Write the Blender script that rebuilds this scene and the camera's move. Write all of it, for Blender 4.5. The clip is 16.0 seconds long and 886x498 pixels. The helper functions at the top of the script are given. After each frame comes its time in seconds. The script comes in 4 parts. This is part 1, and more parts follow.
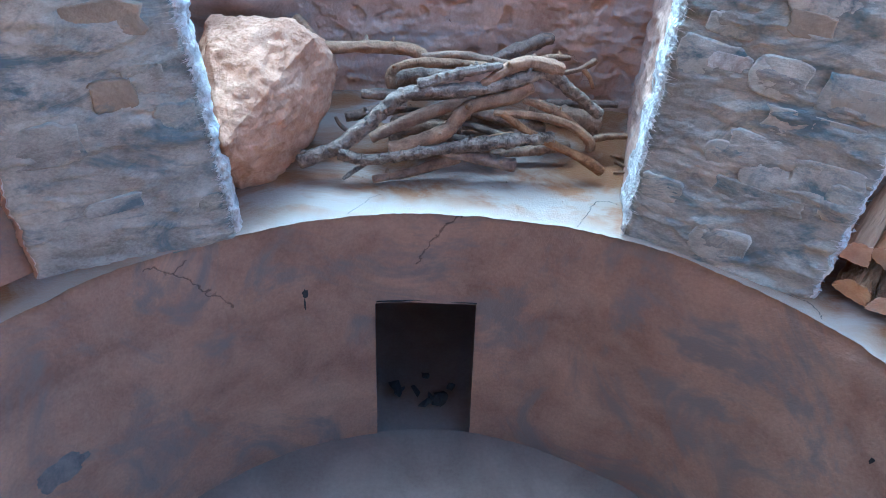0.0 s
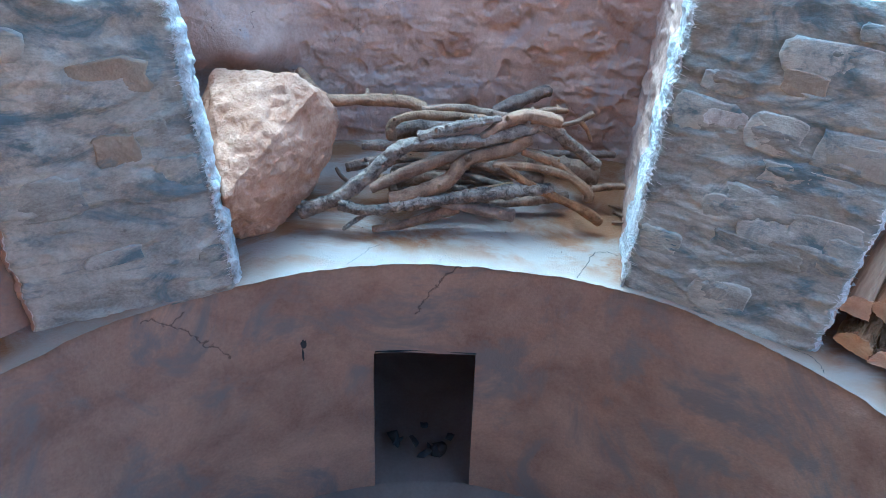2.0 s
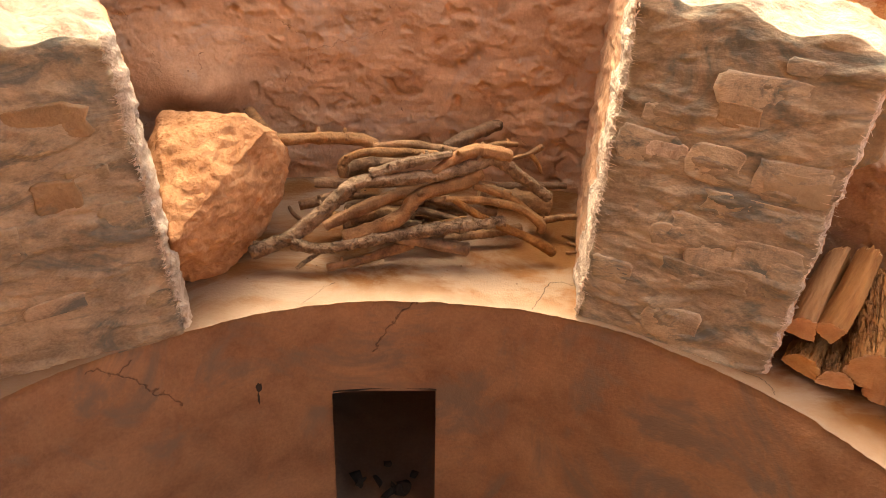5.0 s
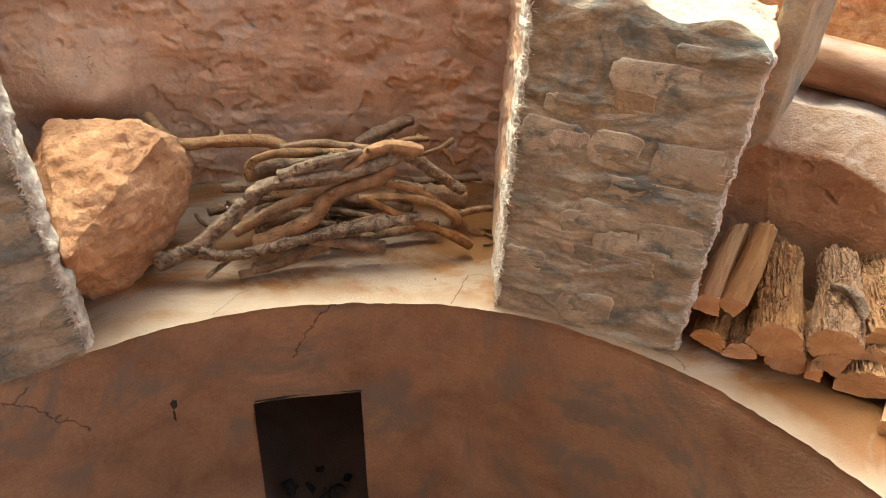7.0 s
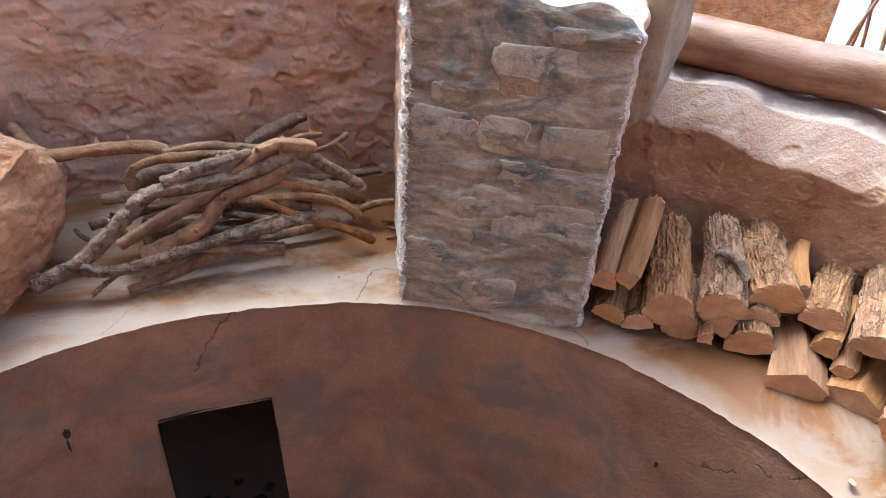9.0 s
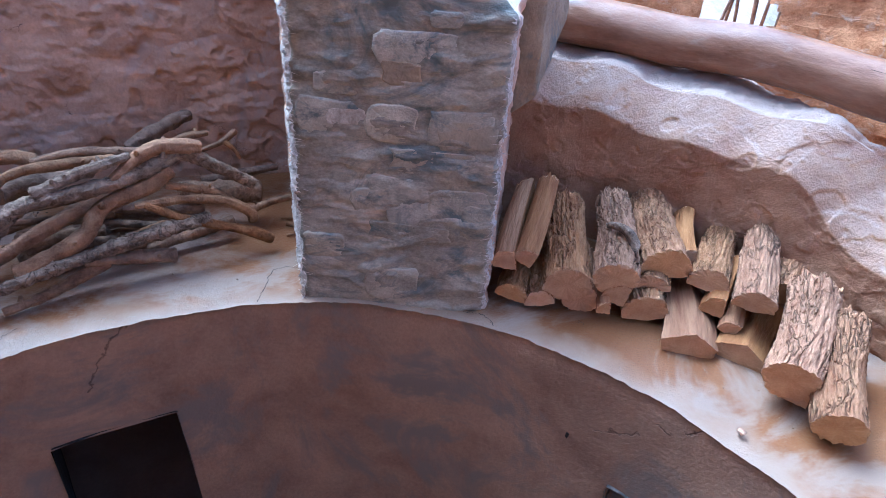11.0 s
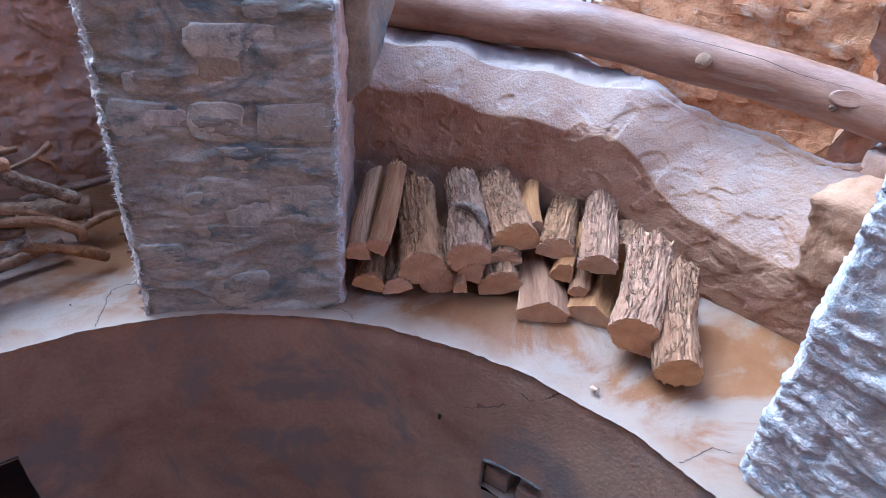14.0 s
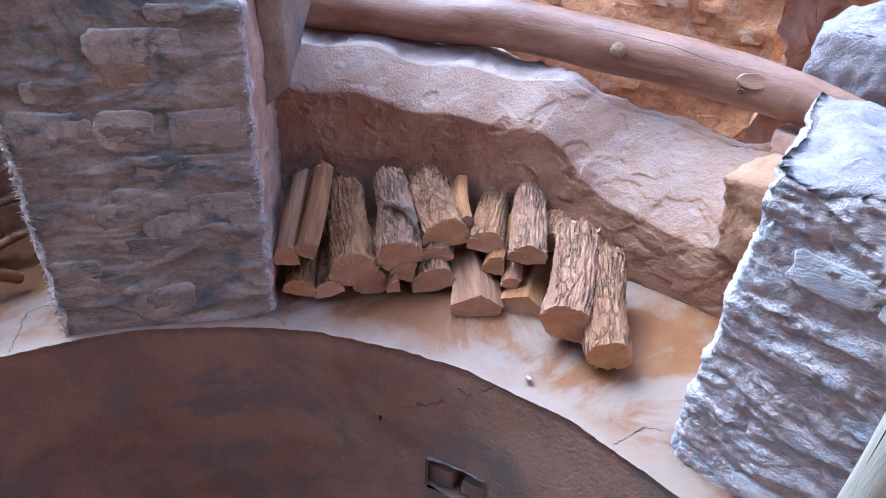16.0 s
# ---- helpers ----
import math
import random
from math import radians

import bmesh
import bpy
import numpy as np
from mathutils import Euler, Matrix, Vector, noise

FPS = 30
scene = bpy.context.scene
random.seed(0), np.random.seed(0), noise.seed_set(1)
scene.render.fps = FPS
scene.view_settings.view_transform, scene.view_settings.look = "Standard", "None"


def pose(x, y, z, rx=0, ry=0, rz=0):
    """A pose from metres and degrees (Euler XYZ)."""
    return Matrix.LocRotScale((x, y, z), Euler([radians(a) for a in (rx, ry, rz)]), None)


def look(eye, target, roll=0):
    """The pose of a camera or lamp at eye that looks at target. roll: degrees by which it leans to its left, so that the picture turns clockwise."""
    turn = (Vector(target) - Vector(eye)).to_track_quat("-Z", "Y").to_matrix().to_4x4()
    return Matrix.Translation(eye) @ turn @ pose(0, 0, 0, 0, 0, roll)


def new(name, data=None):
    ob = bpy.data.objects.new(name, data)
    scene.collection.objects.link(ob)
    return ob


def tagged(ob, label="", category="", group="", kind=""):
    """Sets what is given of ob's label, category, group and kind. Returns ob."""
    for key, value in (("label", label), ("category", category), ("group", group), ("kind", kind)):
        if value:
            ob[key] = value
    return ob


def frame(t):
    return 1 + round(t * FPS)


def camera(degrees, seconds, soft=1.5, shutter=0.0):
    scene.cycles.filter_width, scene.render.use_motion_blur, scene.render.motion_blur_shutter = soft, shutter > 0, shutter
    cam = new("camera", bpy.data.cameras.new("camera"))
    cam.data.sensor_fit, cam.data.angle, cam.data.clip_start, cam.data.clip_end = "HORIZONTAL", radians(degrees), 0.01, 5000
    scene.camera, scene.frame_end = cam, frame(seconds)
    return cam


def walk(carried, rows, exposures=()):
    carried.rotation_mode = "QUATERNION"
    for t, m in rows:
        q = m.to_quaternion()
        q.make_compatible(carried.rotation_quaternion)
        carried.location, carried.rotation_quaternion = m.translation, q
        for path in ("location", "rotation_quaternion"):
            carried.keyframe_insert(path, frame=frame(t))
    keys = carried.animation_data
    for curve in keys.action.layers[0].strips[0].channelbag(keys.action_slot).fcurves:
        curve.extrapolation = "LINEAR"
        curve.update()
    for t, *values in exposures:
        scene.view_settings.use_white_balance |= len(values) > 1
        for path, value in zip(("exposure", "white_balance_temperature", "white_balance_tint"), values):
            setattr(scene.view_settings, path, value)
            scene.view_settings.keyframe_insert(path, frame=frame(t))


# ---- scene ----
cam = camera(68.8, 16.0, soft=0.7)
METRES, EYE, TILT, LEAN, TURN = 0.53, 2.66, -37.9, -3.04, 0.0
ROWS = [
    (0.0, 0.0, 0.0, 0.0, -0.0, 0.0, -0.0),
    (0.5, 0.0008, -0.0022, 0.0185, 0.02, 0.78, -0.01),
    (1.0, -0.0007, -0.0034, 0.0367, -0.01, 1.63, -0.06),
    (1.5, -0.0006, -0.0012, 0.0568, -0.04, 2.53, -0.09),
    (2.0, -0.0042, -0.0031, 0.075, -0.11, 3.53, -0.09),
    (2.5, -0.0011, -0.0097, 0.0887, -0.08, 4.47, -0.06),
    (3.0, -0.0004, -0.0138, 0.1007, -0.1, 5.32, 0.04),
    (5.5, 0.0969, -0.0005, 0.1125, -4.21, 6.07, 2.88),
    (6.0, 0.1278, 0.0043, 0.1165, -5.47, 5.83, 3.8),
    (6.5, 0.1663, 0.012, 0.1165, -6.91, 5.61, 4.89),
    (7.0, 0.2043, 0.0199, 0.1229, -8.45, 5.26, 6.09),
    (7.5, 0.2412, 0.0288, 0.1273, -10.09, 4.88, 7.32),
    (8.0, 0.2769, 0.0365, 0.1288, -11.8, 4.44, 8.56),
    (8.5, 0.3135, 0.0355, 0.1267, -13.46, 3.95, 9.84),
    (9.0, 0.3485, 0.0332, 0.1189, -15.07, 3.48, 11.11),
    (11.5, 0.5262, 0.0131, 0.0693, -23.87, 0.29, 16.97),
    (12.0, 0.5659, 0.0062, 0.0549, -25.77, -0.42, 18.03),
    (12.5, 0.6007, -0.0046, 0.0425, -27.51, -1.15, 19.09),
    (13.0, 0.6359, -0.0159, 0.0281, -29.12, -1.86, 20.14),
    (13.5, 0.6756, -0.0298, 0.0061, -30.72, -2.48, 21.15),
    (14.0, 0.7103, -0.0446, -0.0072, -32.37, -3.18, 22.12),
    (14.5, 0.7403, -0.0575, -0.0256, -34.02, -3.85, 23.02),
    (15.0, 0.7677, -0.071, -0.0491, -35.34, -4.32, 23.88),
    (15.5, 0.7925, -0.0824, -0.0712, -36.42, -4.68, 24.57),
    (16.0, 0.8123, -0.0952, -0.0777, -37.37, -5.11, 25.22),
]
EXPOSURES = [(0.0, 3.72, 3450, -18), (2.2, 3.66, 3380, -22), (3.2, 3.58, 4250, -12), (5.3, 3.54, 10800, 10), (6.5, 3.52, 8100, -4), (7.2, 3.45, 6500, -14), (8.5, 3.34, 5350, -14), (9.0, 3.3, 5050, -5), (11.5, 3.04, 3980, -2), (14.5, 2.92, 4050, 0), (16.0, 2.9, 4180, 3)]
walk(cam, [(t, pose(0, 0, EYE, TILT, LEAN, TURN) @ pose(METRES * x, METRES * y, METRES * z, 90 + pitch, roll, yaw)) for t, x, y, z, yaw, pitch, roll in ROWS], EXPOSURES)

# ---- world, sun, exposure ----
world = bpy.data.worlds.new("sky")
scene.world = world
world.use_nodes = True
wn = world.node_tree
sky = wn.nodes.new("ShaderNodeTexSky")
sky.sky_type, sky.sun_disc = "NISHITA", False
sky.sun_elevation, sky.sun_rotation = radians(59), radians(-14)
sky.air_density, sky.dust_density, sky.ozone_density = 0.7, 4.0, 0.3
wn.links.new(sky.outputs[0], wn.nodes["Background"].inputs[0])
wn.nodes["Background"].inputs[1].default_value = 0.11
sun = new("sun", bpy.data.lights.new("sun", "SUN"))
sun.data.energy, sun.data.angle, sun.data.color = 0.42, radians(32), (0.66, 0.84, 1.0)
sun.matrix_world = look((-1.3, 5.1, 8.9), (0, 0, 0))

# ---- plan: centre of the round room, wall radius, bench height ----
CX, CY, R0, BENCH = 0.088, 0.427, 1.55, 1.31


def at(deg, r, z=0.0):
    a = radians(deg)
    return Vector((CX + r * math.cos(a), CY + r * math.sin(a), z))


def fbm(p, scale, octaves=4, seed=0.0):
    v = Vector((p[0] * scale + seed, p[1] * scale - seed, p[2] * scale + 2 * seed))
    return noise.fractal(v, 0.9, 2.1, octaves)


# ---- materials ----
def material(name, dark, light, scale=6.0, rough=0.9, bump=0.3, fine=60.0, stretch=(1, 1, 1), accent=None, accent_at=0.62, cracks=0.0, per_piece=0.0, crack_width=0.003, crack_keep=0.6, crack_dark=0.55):
    m = bpy.data.materials.new(name)
    m.use_nodes = True
    n, ln = m.node_tree.nodes, m.node_tree.links
    b = n["Principled BSDF"]
    tc, mp = n.new("ShaderNodeTexCoord"), n.new("ShaderNodeMapping")
    mp.inputs["Scale"].default_value = stretch
    ln.new(tc.outputs["Object"], mp.inputs[0])

    def tex(s, detail=6.0, roughness=0.6, distort=0.0):
        t = n.new("ShaderNodeTexNoise")
        t.inputs["Scale"].default_value, t.inputs["Detail"].default_value = s, detail
        t.inputs["Roughness"].default_value, t.inputs["Distortion"].default_value = roughness, distort
        ln.new(mp.outputs[0], t.inputs["Vector"])
        return t

    big, small = tex(scale, 8, 0.62, 0.4), tex(fine, 5, 0.6)
    mix = n.new("ShaderNodeMath")
    mix.operation = "MULTIPLY_ADD"
    mix.inputs[1].default_value = 0.35
    ln.new(small.outputs["Fac"], mix.inputs[0])
    sub = n.new("ShaderNodeMath")
    sub.operation = "SUBTRACT"
    sub.inputs[1].default_value = 0.175
    ln.new(big.outputs["Fac"], sub.inputs[0])
    ln.new(sub.outputs[0], mix.inputs[2])
    ramp = n.new("ShaderNodeValToRGB")
    ramp.color_ramp.elements[0].position, ramp.color_ramp.elements[1].position = 0.3, 0.68
    ramp.color_ramp.elements[0].color, ramp.color_ramp.elements[1].color = (*dark, 1), (*light, 1)
    ln.new(mix.outputs[0], ramp.inputs[0])
    colour = ramp.outputs[0]
    if accent:
        spots = tex(scale * 0.55, 5, 0.7, 1.2)
        sr = n.new("ShaderNodeValToRGB")
        sr.color_ramp.elements[0].position, sr.color_ramp.elements[1].position = accent_at - 0.06, accent_at + 0.06
        ln.new(spots.outputs["Fac"], sr.inputs[0])
        mx = n.new("ShaderNodeMix")
        mx.data_type = "RGBA"
        ln.new(sr.outputs[0], mx.inputs[0])
        ln.new(colour, mx.inputs[6])
        mx.inputs[7].default_value = (*accent, 1)
        colour = mx.outputs[2]
    if per_piece:
        info, hsv = n.new("ShaderNodeObjectInfo"), n.new("ShaderNodeHueSaturation")
        for sock, lo, hi in (("Value", 1 - per_piece, 1 + per_piece), ("Saturation", 0.9, 1.08), ("Hue", 0.498, 0.502)):
            r = n.new("ShaderNodeMapRange")
            r.inputs[3].default_value, r.inputs[4].default_value = lo, hi
            src = info.outputs["Random"]
            if sock != "Value":
                f = n.new("ShaderNodeMath")
                f.operation = "MULTIPLY"
                f.inputs[1].default_value = 7.31 if sock == "Saturation" else 17.7
                fr = n.new("ShaderNodeMath")
                fr.operation = "FRACT"
                ln.new(src, f.inputs[0])
                ln.new(f.outputs[0], fr.inputs[0])
                src = fr.outputs[0]
            ln.new(src, r.inputs[0])
            ln.new(r.outputs[0], hsv.inputs[sock])
        ln.new(colour, hsv.inputs["Color"])
        colour = hsv.outputs[0]
    height = mix.outputs[0]
    if cracks:
        warp = n.new("ShaderNodeMix")
        warp.data_type = "VECTOR"
        warp.inputs[0].default_value = 0.12
        wt = tex(9.0, 4, 0.6)
        ln.new(mp.outputs[0], warp.inputs[4])
        ln.new(wt.outputs["Color"], warp.inputs[5])
        vo = n.new("ShaderNodeTexVoronoi")
        vo.feature = "DISTANCE_TO_EDGE"
        vo.inputs["Scale"].default_value = cracks
        ln.new(warp.outputs[1], vo.inputs["Vector"])
        cr = n.new("ShaderNodeMapRange")
        cr.inputs[2].default_value = crack_width
        ln.new(vo.outputs["Distance"], cr.inputs[0])
        keep = n.new("ShaderNodeMath")
        keep.operation = "GREATER_THAN"
        keep.inputs[1].default_value = crack_keep
        kt = tex(2.3, 3, 0.5)
        ln.new(kt.outputs["Fac"], keep.inputs[0])
        hide = n.new("ShaderNodeMath")
        hide.operation = "SUBTRACT"
        hide.inputs[0].default_value = 1.0
        ln.new(keep.outputs[0], hide.inputs[1])
        line = n.new("ShaderNodeMath")
        line.operation = "MAXIMUM"
        ln.new(cr.outputs[0], line.inputs[0])
        ln.new(hide.outputs[0], line.inputs[1])
        both = n.new("ShaderNodeMath")
        both.operation = "MULTIPLY"
        ln.new(line.outputs[0], both.inputs[0])
        ln.new(mix.outputs[0], both.inputs[1])
        height = both.outputs[0]
        cm = n.new("ShaderNodeMix")
        cm.data_type, cm.blend_type = "RGBA", "MULTIPLY"
        cm.inputs[0].default_value = crack_dark
        ln.new(colour, cm.inputs[6])
        ln.new(line.outputs[0], cm.inputs[7])
        colour = cm.outputs[2]
    ln.new(colour, b.inputs["Base Color"])
    b.inputs["Roughness"].default_value = rough
    b.inputs["Specular IOR Level"].default_value = 0.25
    bp = n.new("ShaderNodeBump")
    bp.inputs["Strength"].default_value, bp.inputs["Distance"].default_value = bump, 0.02
    ln.new(height, bp.inputs["Height"])
    ln.new(bp.outputs[0], b.inputs["Normal"])
    return m


RED_PLASTER = material("red_plaster", (0.205, 0.112, 0.068), (0.36, 0.212, 0.126), 3.2, 0.92, 0.5, 75, accent=(0.20, 0.145, 0.108), accent_at=0.56, cracks=0.6)
BENCH_PLASTER = material("bench_plaster", (0.16, 0.058, 0.015), (0.225, 0.102, 0.038), 3.4, 0.42, 0.35, 110, accent=(0.26, 0.175, 0.12), accent_at=0.54, cracks=1.6)
ROUGH_PLASTER = material("rough_red_plaster", (0.35, 0.19, 0.112), (0.58, 0.345, 0.21), 5.0, 0.95, 0.6, 80, accent=(0.42, 0.28, 0.20), accent_at=0.6, cracks=3.2, crack_width=0.004, crack_keep=0.58)
LEDGE_PLASTER = material("ledge_plaster", (0.25, 0.115, 0.058), (0.42, 0.235, 0.125), 6.0, 0.92, 0.7, 110, accent=(0.32, 0.16, 0.10), accent_at=0.6, cracks=4.0, crack_width=0.003, crack_dark=0.3)
MORTAR = material("earth_mortar", (0.18, 0.146, 0.105), (0.46, 0.37, 0.262), 5.0, 0.95, 0.5, 90, (1, 1, 1.7), accent=(0.145, 0.145, 0.125), accent_at=0.57)
EDGE_PLASTER = material("pale_plaster", (0.26, 0.19, 0.14), (0.43, 0.335, 0.265), 12.0, 0.95, 1.0, 75)
STONE = material("sandstone", (0.20, 0.16, 0.113), (0.47, 0.385, 0.272), 6.0, 0.93, 0.6, 90, (1, 1, 1.6), accent=(0.13, 0.138, 0.124), accent_at=0.58, per_piece=0.16)
PALE_STONE = material("pale_sandstone", (0.40, 0.35, 0.31), (0.70, 0.635, 0.56), 10.0, 0.97, 1.0, 110, (1, 1, 1.8), accent=(0.37, 0.36, 0.35), accent_at=0.58, per_piece=0.2)
PINK_MORTAR = material("granular_pink_mortar", (0.36, 0.29, 0.25), (0.66, 0.55, 0.475), 18.0, 0.97, 1.0, 105, (1, 1, 1.4), accent=(0.44, 0.41, 0.39), accent_at=0.56)
# Darker than the pilaster front to offset the strong light on top.
DIMMED_PLASTER = material("dimmed_cap_plaster", (0.21, 0.165, 0.14), (0.37, 0.30, 0.26), 14.0, 0.97, 1.0, 120)
BOULDER = material("boulder_sandstone", (0.33, 0.145, 0.066), (0.55, 0.30, 0.162), 11.0, 0.95, 1.0, 95)
BARK_GREY = material("weathered_bark", (0.075, 0.043, 0.026), (0.33, 0.22, 0.145), 26.0, 0.92, 1.0, 120, cracks=26.0, crack_width=0.05, crack_keep=0.52, crack_dark=0.3)
WOOD_DRY = material("dry_wood", (0.125, 0.057, 0.024), (0.34, 0.178, 0.083), 14.0, 0.85, 0.8, 130, per_piece=0.2)
WOOD_DARK = material("old_dark_wood", (0.10, 0.055, 0.032), (0.31, 0.185, 0.105), 16.0, 0.85, 0.8, 100, per_piece=0.2)
FIRE_BARK = material("furrowed_bark", (0.23, 0.097, 0.040), (0.47, 0.245, 0.115), 30.0, 0.97, 1.0, 150, (1, 1, 0.35), per_piece=0.14, cracks=46.0, crack_width=0.12, crack_keep=0.42, crack_dark=0.22)
CUT_WOOD = material("sawn_end_grain", (0.42, 0.215, 0.092), (0.60, 0.36, 0.18), 14.0, 0.85, 0.5, 150, per_piece=0.1)
SPLIT_WOOD = material("split_wood", (0.20, 0.076, 0.027), (0.40, 0.19, 0.075), 18.0, 0.85, 0.8, 120, (1, 1, 0.14), per_piece=0.16)
BEAM_WOOD = material("peeled_log", (0.17, 0.075, 0.038), (0.31, 0.165, 0.095), 7.0, 0.3, 0.2, 70, (0.6, 0.5, 2.2), accent=(0.33, 0.21, 0.145), accent_at=0.6)
CLIFF = material("orange_cliff_rock", (0.36, 0.125, 0.038), (0.68, 0.32, 0.125), 13.0, 0.95, 1.0, 70, (1, 1, 1.2), accent=(0.60, 0.37, 0.21), accent_at=0.6)
EARTH = material("dusty_earth", (0.24, 0.155, 0.115), (0.42, 0.29, 0.22), 4.0, 0.98, 0.4, 60)
FLOOR_EARTH = material("packed_earth_floor", (0.155, 0.098, 0.066), (0.24, 0.155, 0.105), 2.4, 0.95, 0.2, 60)
TAN_BLOCK = material("smooth_tan_block", (0.29, 0.228, 0.155), (0.40, 0.32, 0.222), 8.0, 0.95, 0.4, 90)
BROWN_STONE = material("brown_stone", (0.22, 0.15, 0.09), (0.36, 0.255, 0.155), 9.0, 0.95, 0.6, 80, accent=(0.17, 0.16, 0.13))
CHALKY = material("chalky_residue", (0.34, 0.26, 0.19), (0.62, 0.53, 0.42), 26.0, 0.95, 0.8, 120)
BROWN_ROCK_SHADED_END = material("brown_rock_and_shaded_end", (0.25, 0.12, 0.055), (0.40, 0.215, 0.11), 5.0, 0.95, 0.8, 60)


def paled(m, colour, source, low, high, ragged):
    """Lays a paler colour over a material: as painted skylight on faces that lie flat ("flat") or on the worn rim of
    the bench ("rim").
    """
    n, ln = m.node_tree.nodes, m.node_tree.links
    b = n["Principled BSDF"]
    under = b.inputs["Base Color"].links[0].from_socket
    tc, t = n.new("ShaderNodeTexCoord"), n.new("ShaderNodeTexNoise")
    t.inputs["Scale"].default_value, t.inputs["Detail"].default_value = 7.0, 7.0
    ln.new(tc.outputs["Object"], t.inputs["Vector"])
    if source == "flat":
        sep, geo = n.new("ShaderNodeSeparateXYZ"), n.new("ShaderNodeNewGeometry")
        ln.new(geo.outputs["Normal"], sep.inputs[0])
        value = sep.outputs[2]
    else:
        dist = n.new("ShaderNodeVectorMath")
        dist.operation = "DISTANCE"
        dist.inputs[1].default_value = (CX, CY, BENCH)
        ln.new(tc.outputs["Object"], dist.inputs[0])
        value = dist.outputs["Value"]
    add = n.new("ShaderNodeMath")
    add.operation = "MULTIPLY_ADD"
    add.inputs[1].default_value = ragged
    ln.new(t.outputs["Fac"], add.inputs[0])
    ln.new(value, add.inputs[2])
    rng = n.new("ShaderNodeMapRange")
    rng.inputs[1].default_value, rng.inputs[2].default_value = low + ragged / 2, high + ragged / 2
    ln.new(add.outputs[0], rng.inputs[0])
    mx = n.new("ShaderNodeMix")
    mx.data_type = "RGBA"
    ln.new(rng.outputs[0], mx.inputs[0])
    ln.new(under, mx.inputs[6])
    mx.inputs[7].default_value = (*colour, 1)
    ln.new(mx.outputs[2], b.inputs["Base Color"])


# Skylight on the ledge's upward faces is put into the colour.
paled(LEDGE_PLASTER, (0.37, 0.26, 0.195), "flat", 0.4, 0.85, 0.5)
paled(BENCH_PLASTER, (0.28, 0.185, 0.12), "rim", 1.67, 1.55, 0.22)

SHADE_DISC_WOOD = material("shade_disc_timber", (0.12, 0.075, 0.05), (0.26, 0.165, 0.11), 8.0, 0.85, 0.4, 60, (0.3, 1, 1))
# Frayed plaster whose white also carries the skylight on the edges.
LIT_EDGE = material("lit_frayed_plaster", (0.38, 0.29, 0.215), (0.70, 0.58, 0.47), 22.0, 0.95, 1.0, 110)
POLE_WOOD = material("pale_pole_wood", (0.40, 0.33, 0.22), (0.62, 0.54, 0.38), 9.0, 0.7, 0.4, 80, (3, 3, 0.4))
NEAR_BLACK = material("near_black", (0.018, 0.015, 0.013), (0.05, 0.042, 0.036), 6.0, 0.95, 0.4, 60)
STAIN_AND_RECESS_BROWN = material("stain_and_recess_brown", (0.09, 0.085, 0.075), (0.20, 0.16, 0.13), 14.0, 0.95, 0.5, 60)


# ---- builders ----
def mesh_object(name, verts, faces, mat, parent=None, label="", smooth=True):
    me = bpy.data.meshes.new(name)
    me.from_pydata([tuple(v) for v in verts], [], faces)
    me.materials.append(mat)
    if smooth:
        me.polygons.foreach_set("use_smooth", [True] * len(me.polygons))
    me.update()
    ob = new(name, me)
    if parent:
        ob.parent = parent
    return tagged(ob, label) if label else ob


def part(name, bm, mat, parent, label=""):
    me = bpy.data.meshes.new(name)
    bmesh.ops.recalc_face_normals(bm, faces=bm.faces)
    bm.to_mesh(me)
    bm.free()
    me.materials.append(mat)
    ob = new(name, me)
    ob.parent = parent
    return tagged(ob, label) if label else ob


def thing(name, label, category, group="", kind="", place=None):
    ob = new(name)
    if place is not None:
        ob.location = place
    return tagged(ob, label, category, group, kind)


def sheet(us, vs, fn, wrap=False, skip=None):
    """Vertices and faces of a grid: fn(u, v) gives each place; skip(u, v) leaves out the cell at its middle."""
    verts = [fn(u, v) for v in vs for u in us]
    nu, faces = len(us), []
    for j in range(len(vs) - 1):
        for i in range(nu if wrap else nu - 1):
            k = (i + 1) % nu
            if skip and skip((us[i] + us[k]) / 2, (vs[j] + vs[j + 1]) / 2):
                continue
            faces.append((j * nu + i, j * nu + k, (j + 1) * nu + k, (j + 1) * nu + i))
    return verts, faces


def span(a, b, n):
    return [a + (b - a) * i / (n - 1) for i in range(n)]


def hull_rock(points, cuts, rough, seed, scale=5.0, soften=0.14, fine=0.03):
    bm = bmesh.new()
    for p in points:
        bm.verts.new(p)
    bmesh.ops.convex_hull(bm, input=bm.verts)
    loose = [v for v in bm.verts if not v.link_faces]
    bmesh.ops.delete(bm, geom=loose, context="VERTS")
    for i in range(cuts):
        bmesh.ops.subdivide_edges(bm, edges=[e for e in bm.edges if e.calc_length() > fine], cuts=1, use_grid_fill=True)
        bmesh.ops.triangulate(bm, faces=[f for f in bm.faces if len(f.verts) > 4])
        bmesh.ops.smooth_vert(bm, verts=bm.verts, factor=soften if i < 3 else 0.05, use_axis_x=True, use_axis_y=True, use_axis_z=True)
    bm.normal_update()
    for v in bm.verts:
        v.co += v.normal * (rough * fbm(v.co, scale, 5, seed) + 0.4 * rough * fbm(v.co, scale * 5, 4, seed))
    for f in bm.faces:
        f.smooth = True
    return bm

# ---- ground, floor, round wall with its bench ----
gv, gf = sheet(span(0, 355, 72), [2.7, 3.3, 4.2, 6, 12, 40, 120], lambda a, r: at(a, r, 0.55 + (0.05 * fbm(at(a, r), 0.8) if r < 20 else 0)), wrap=True)
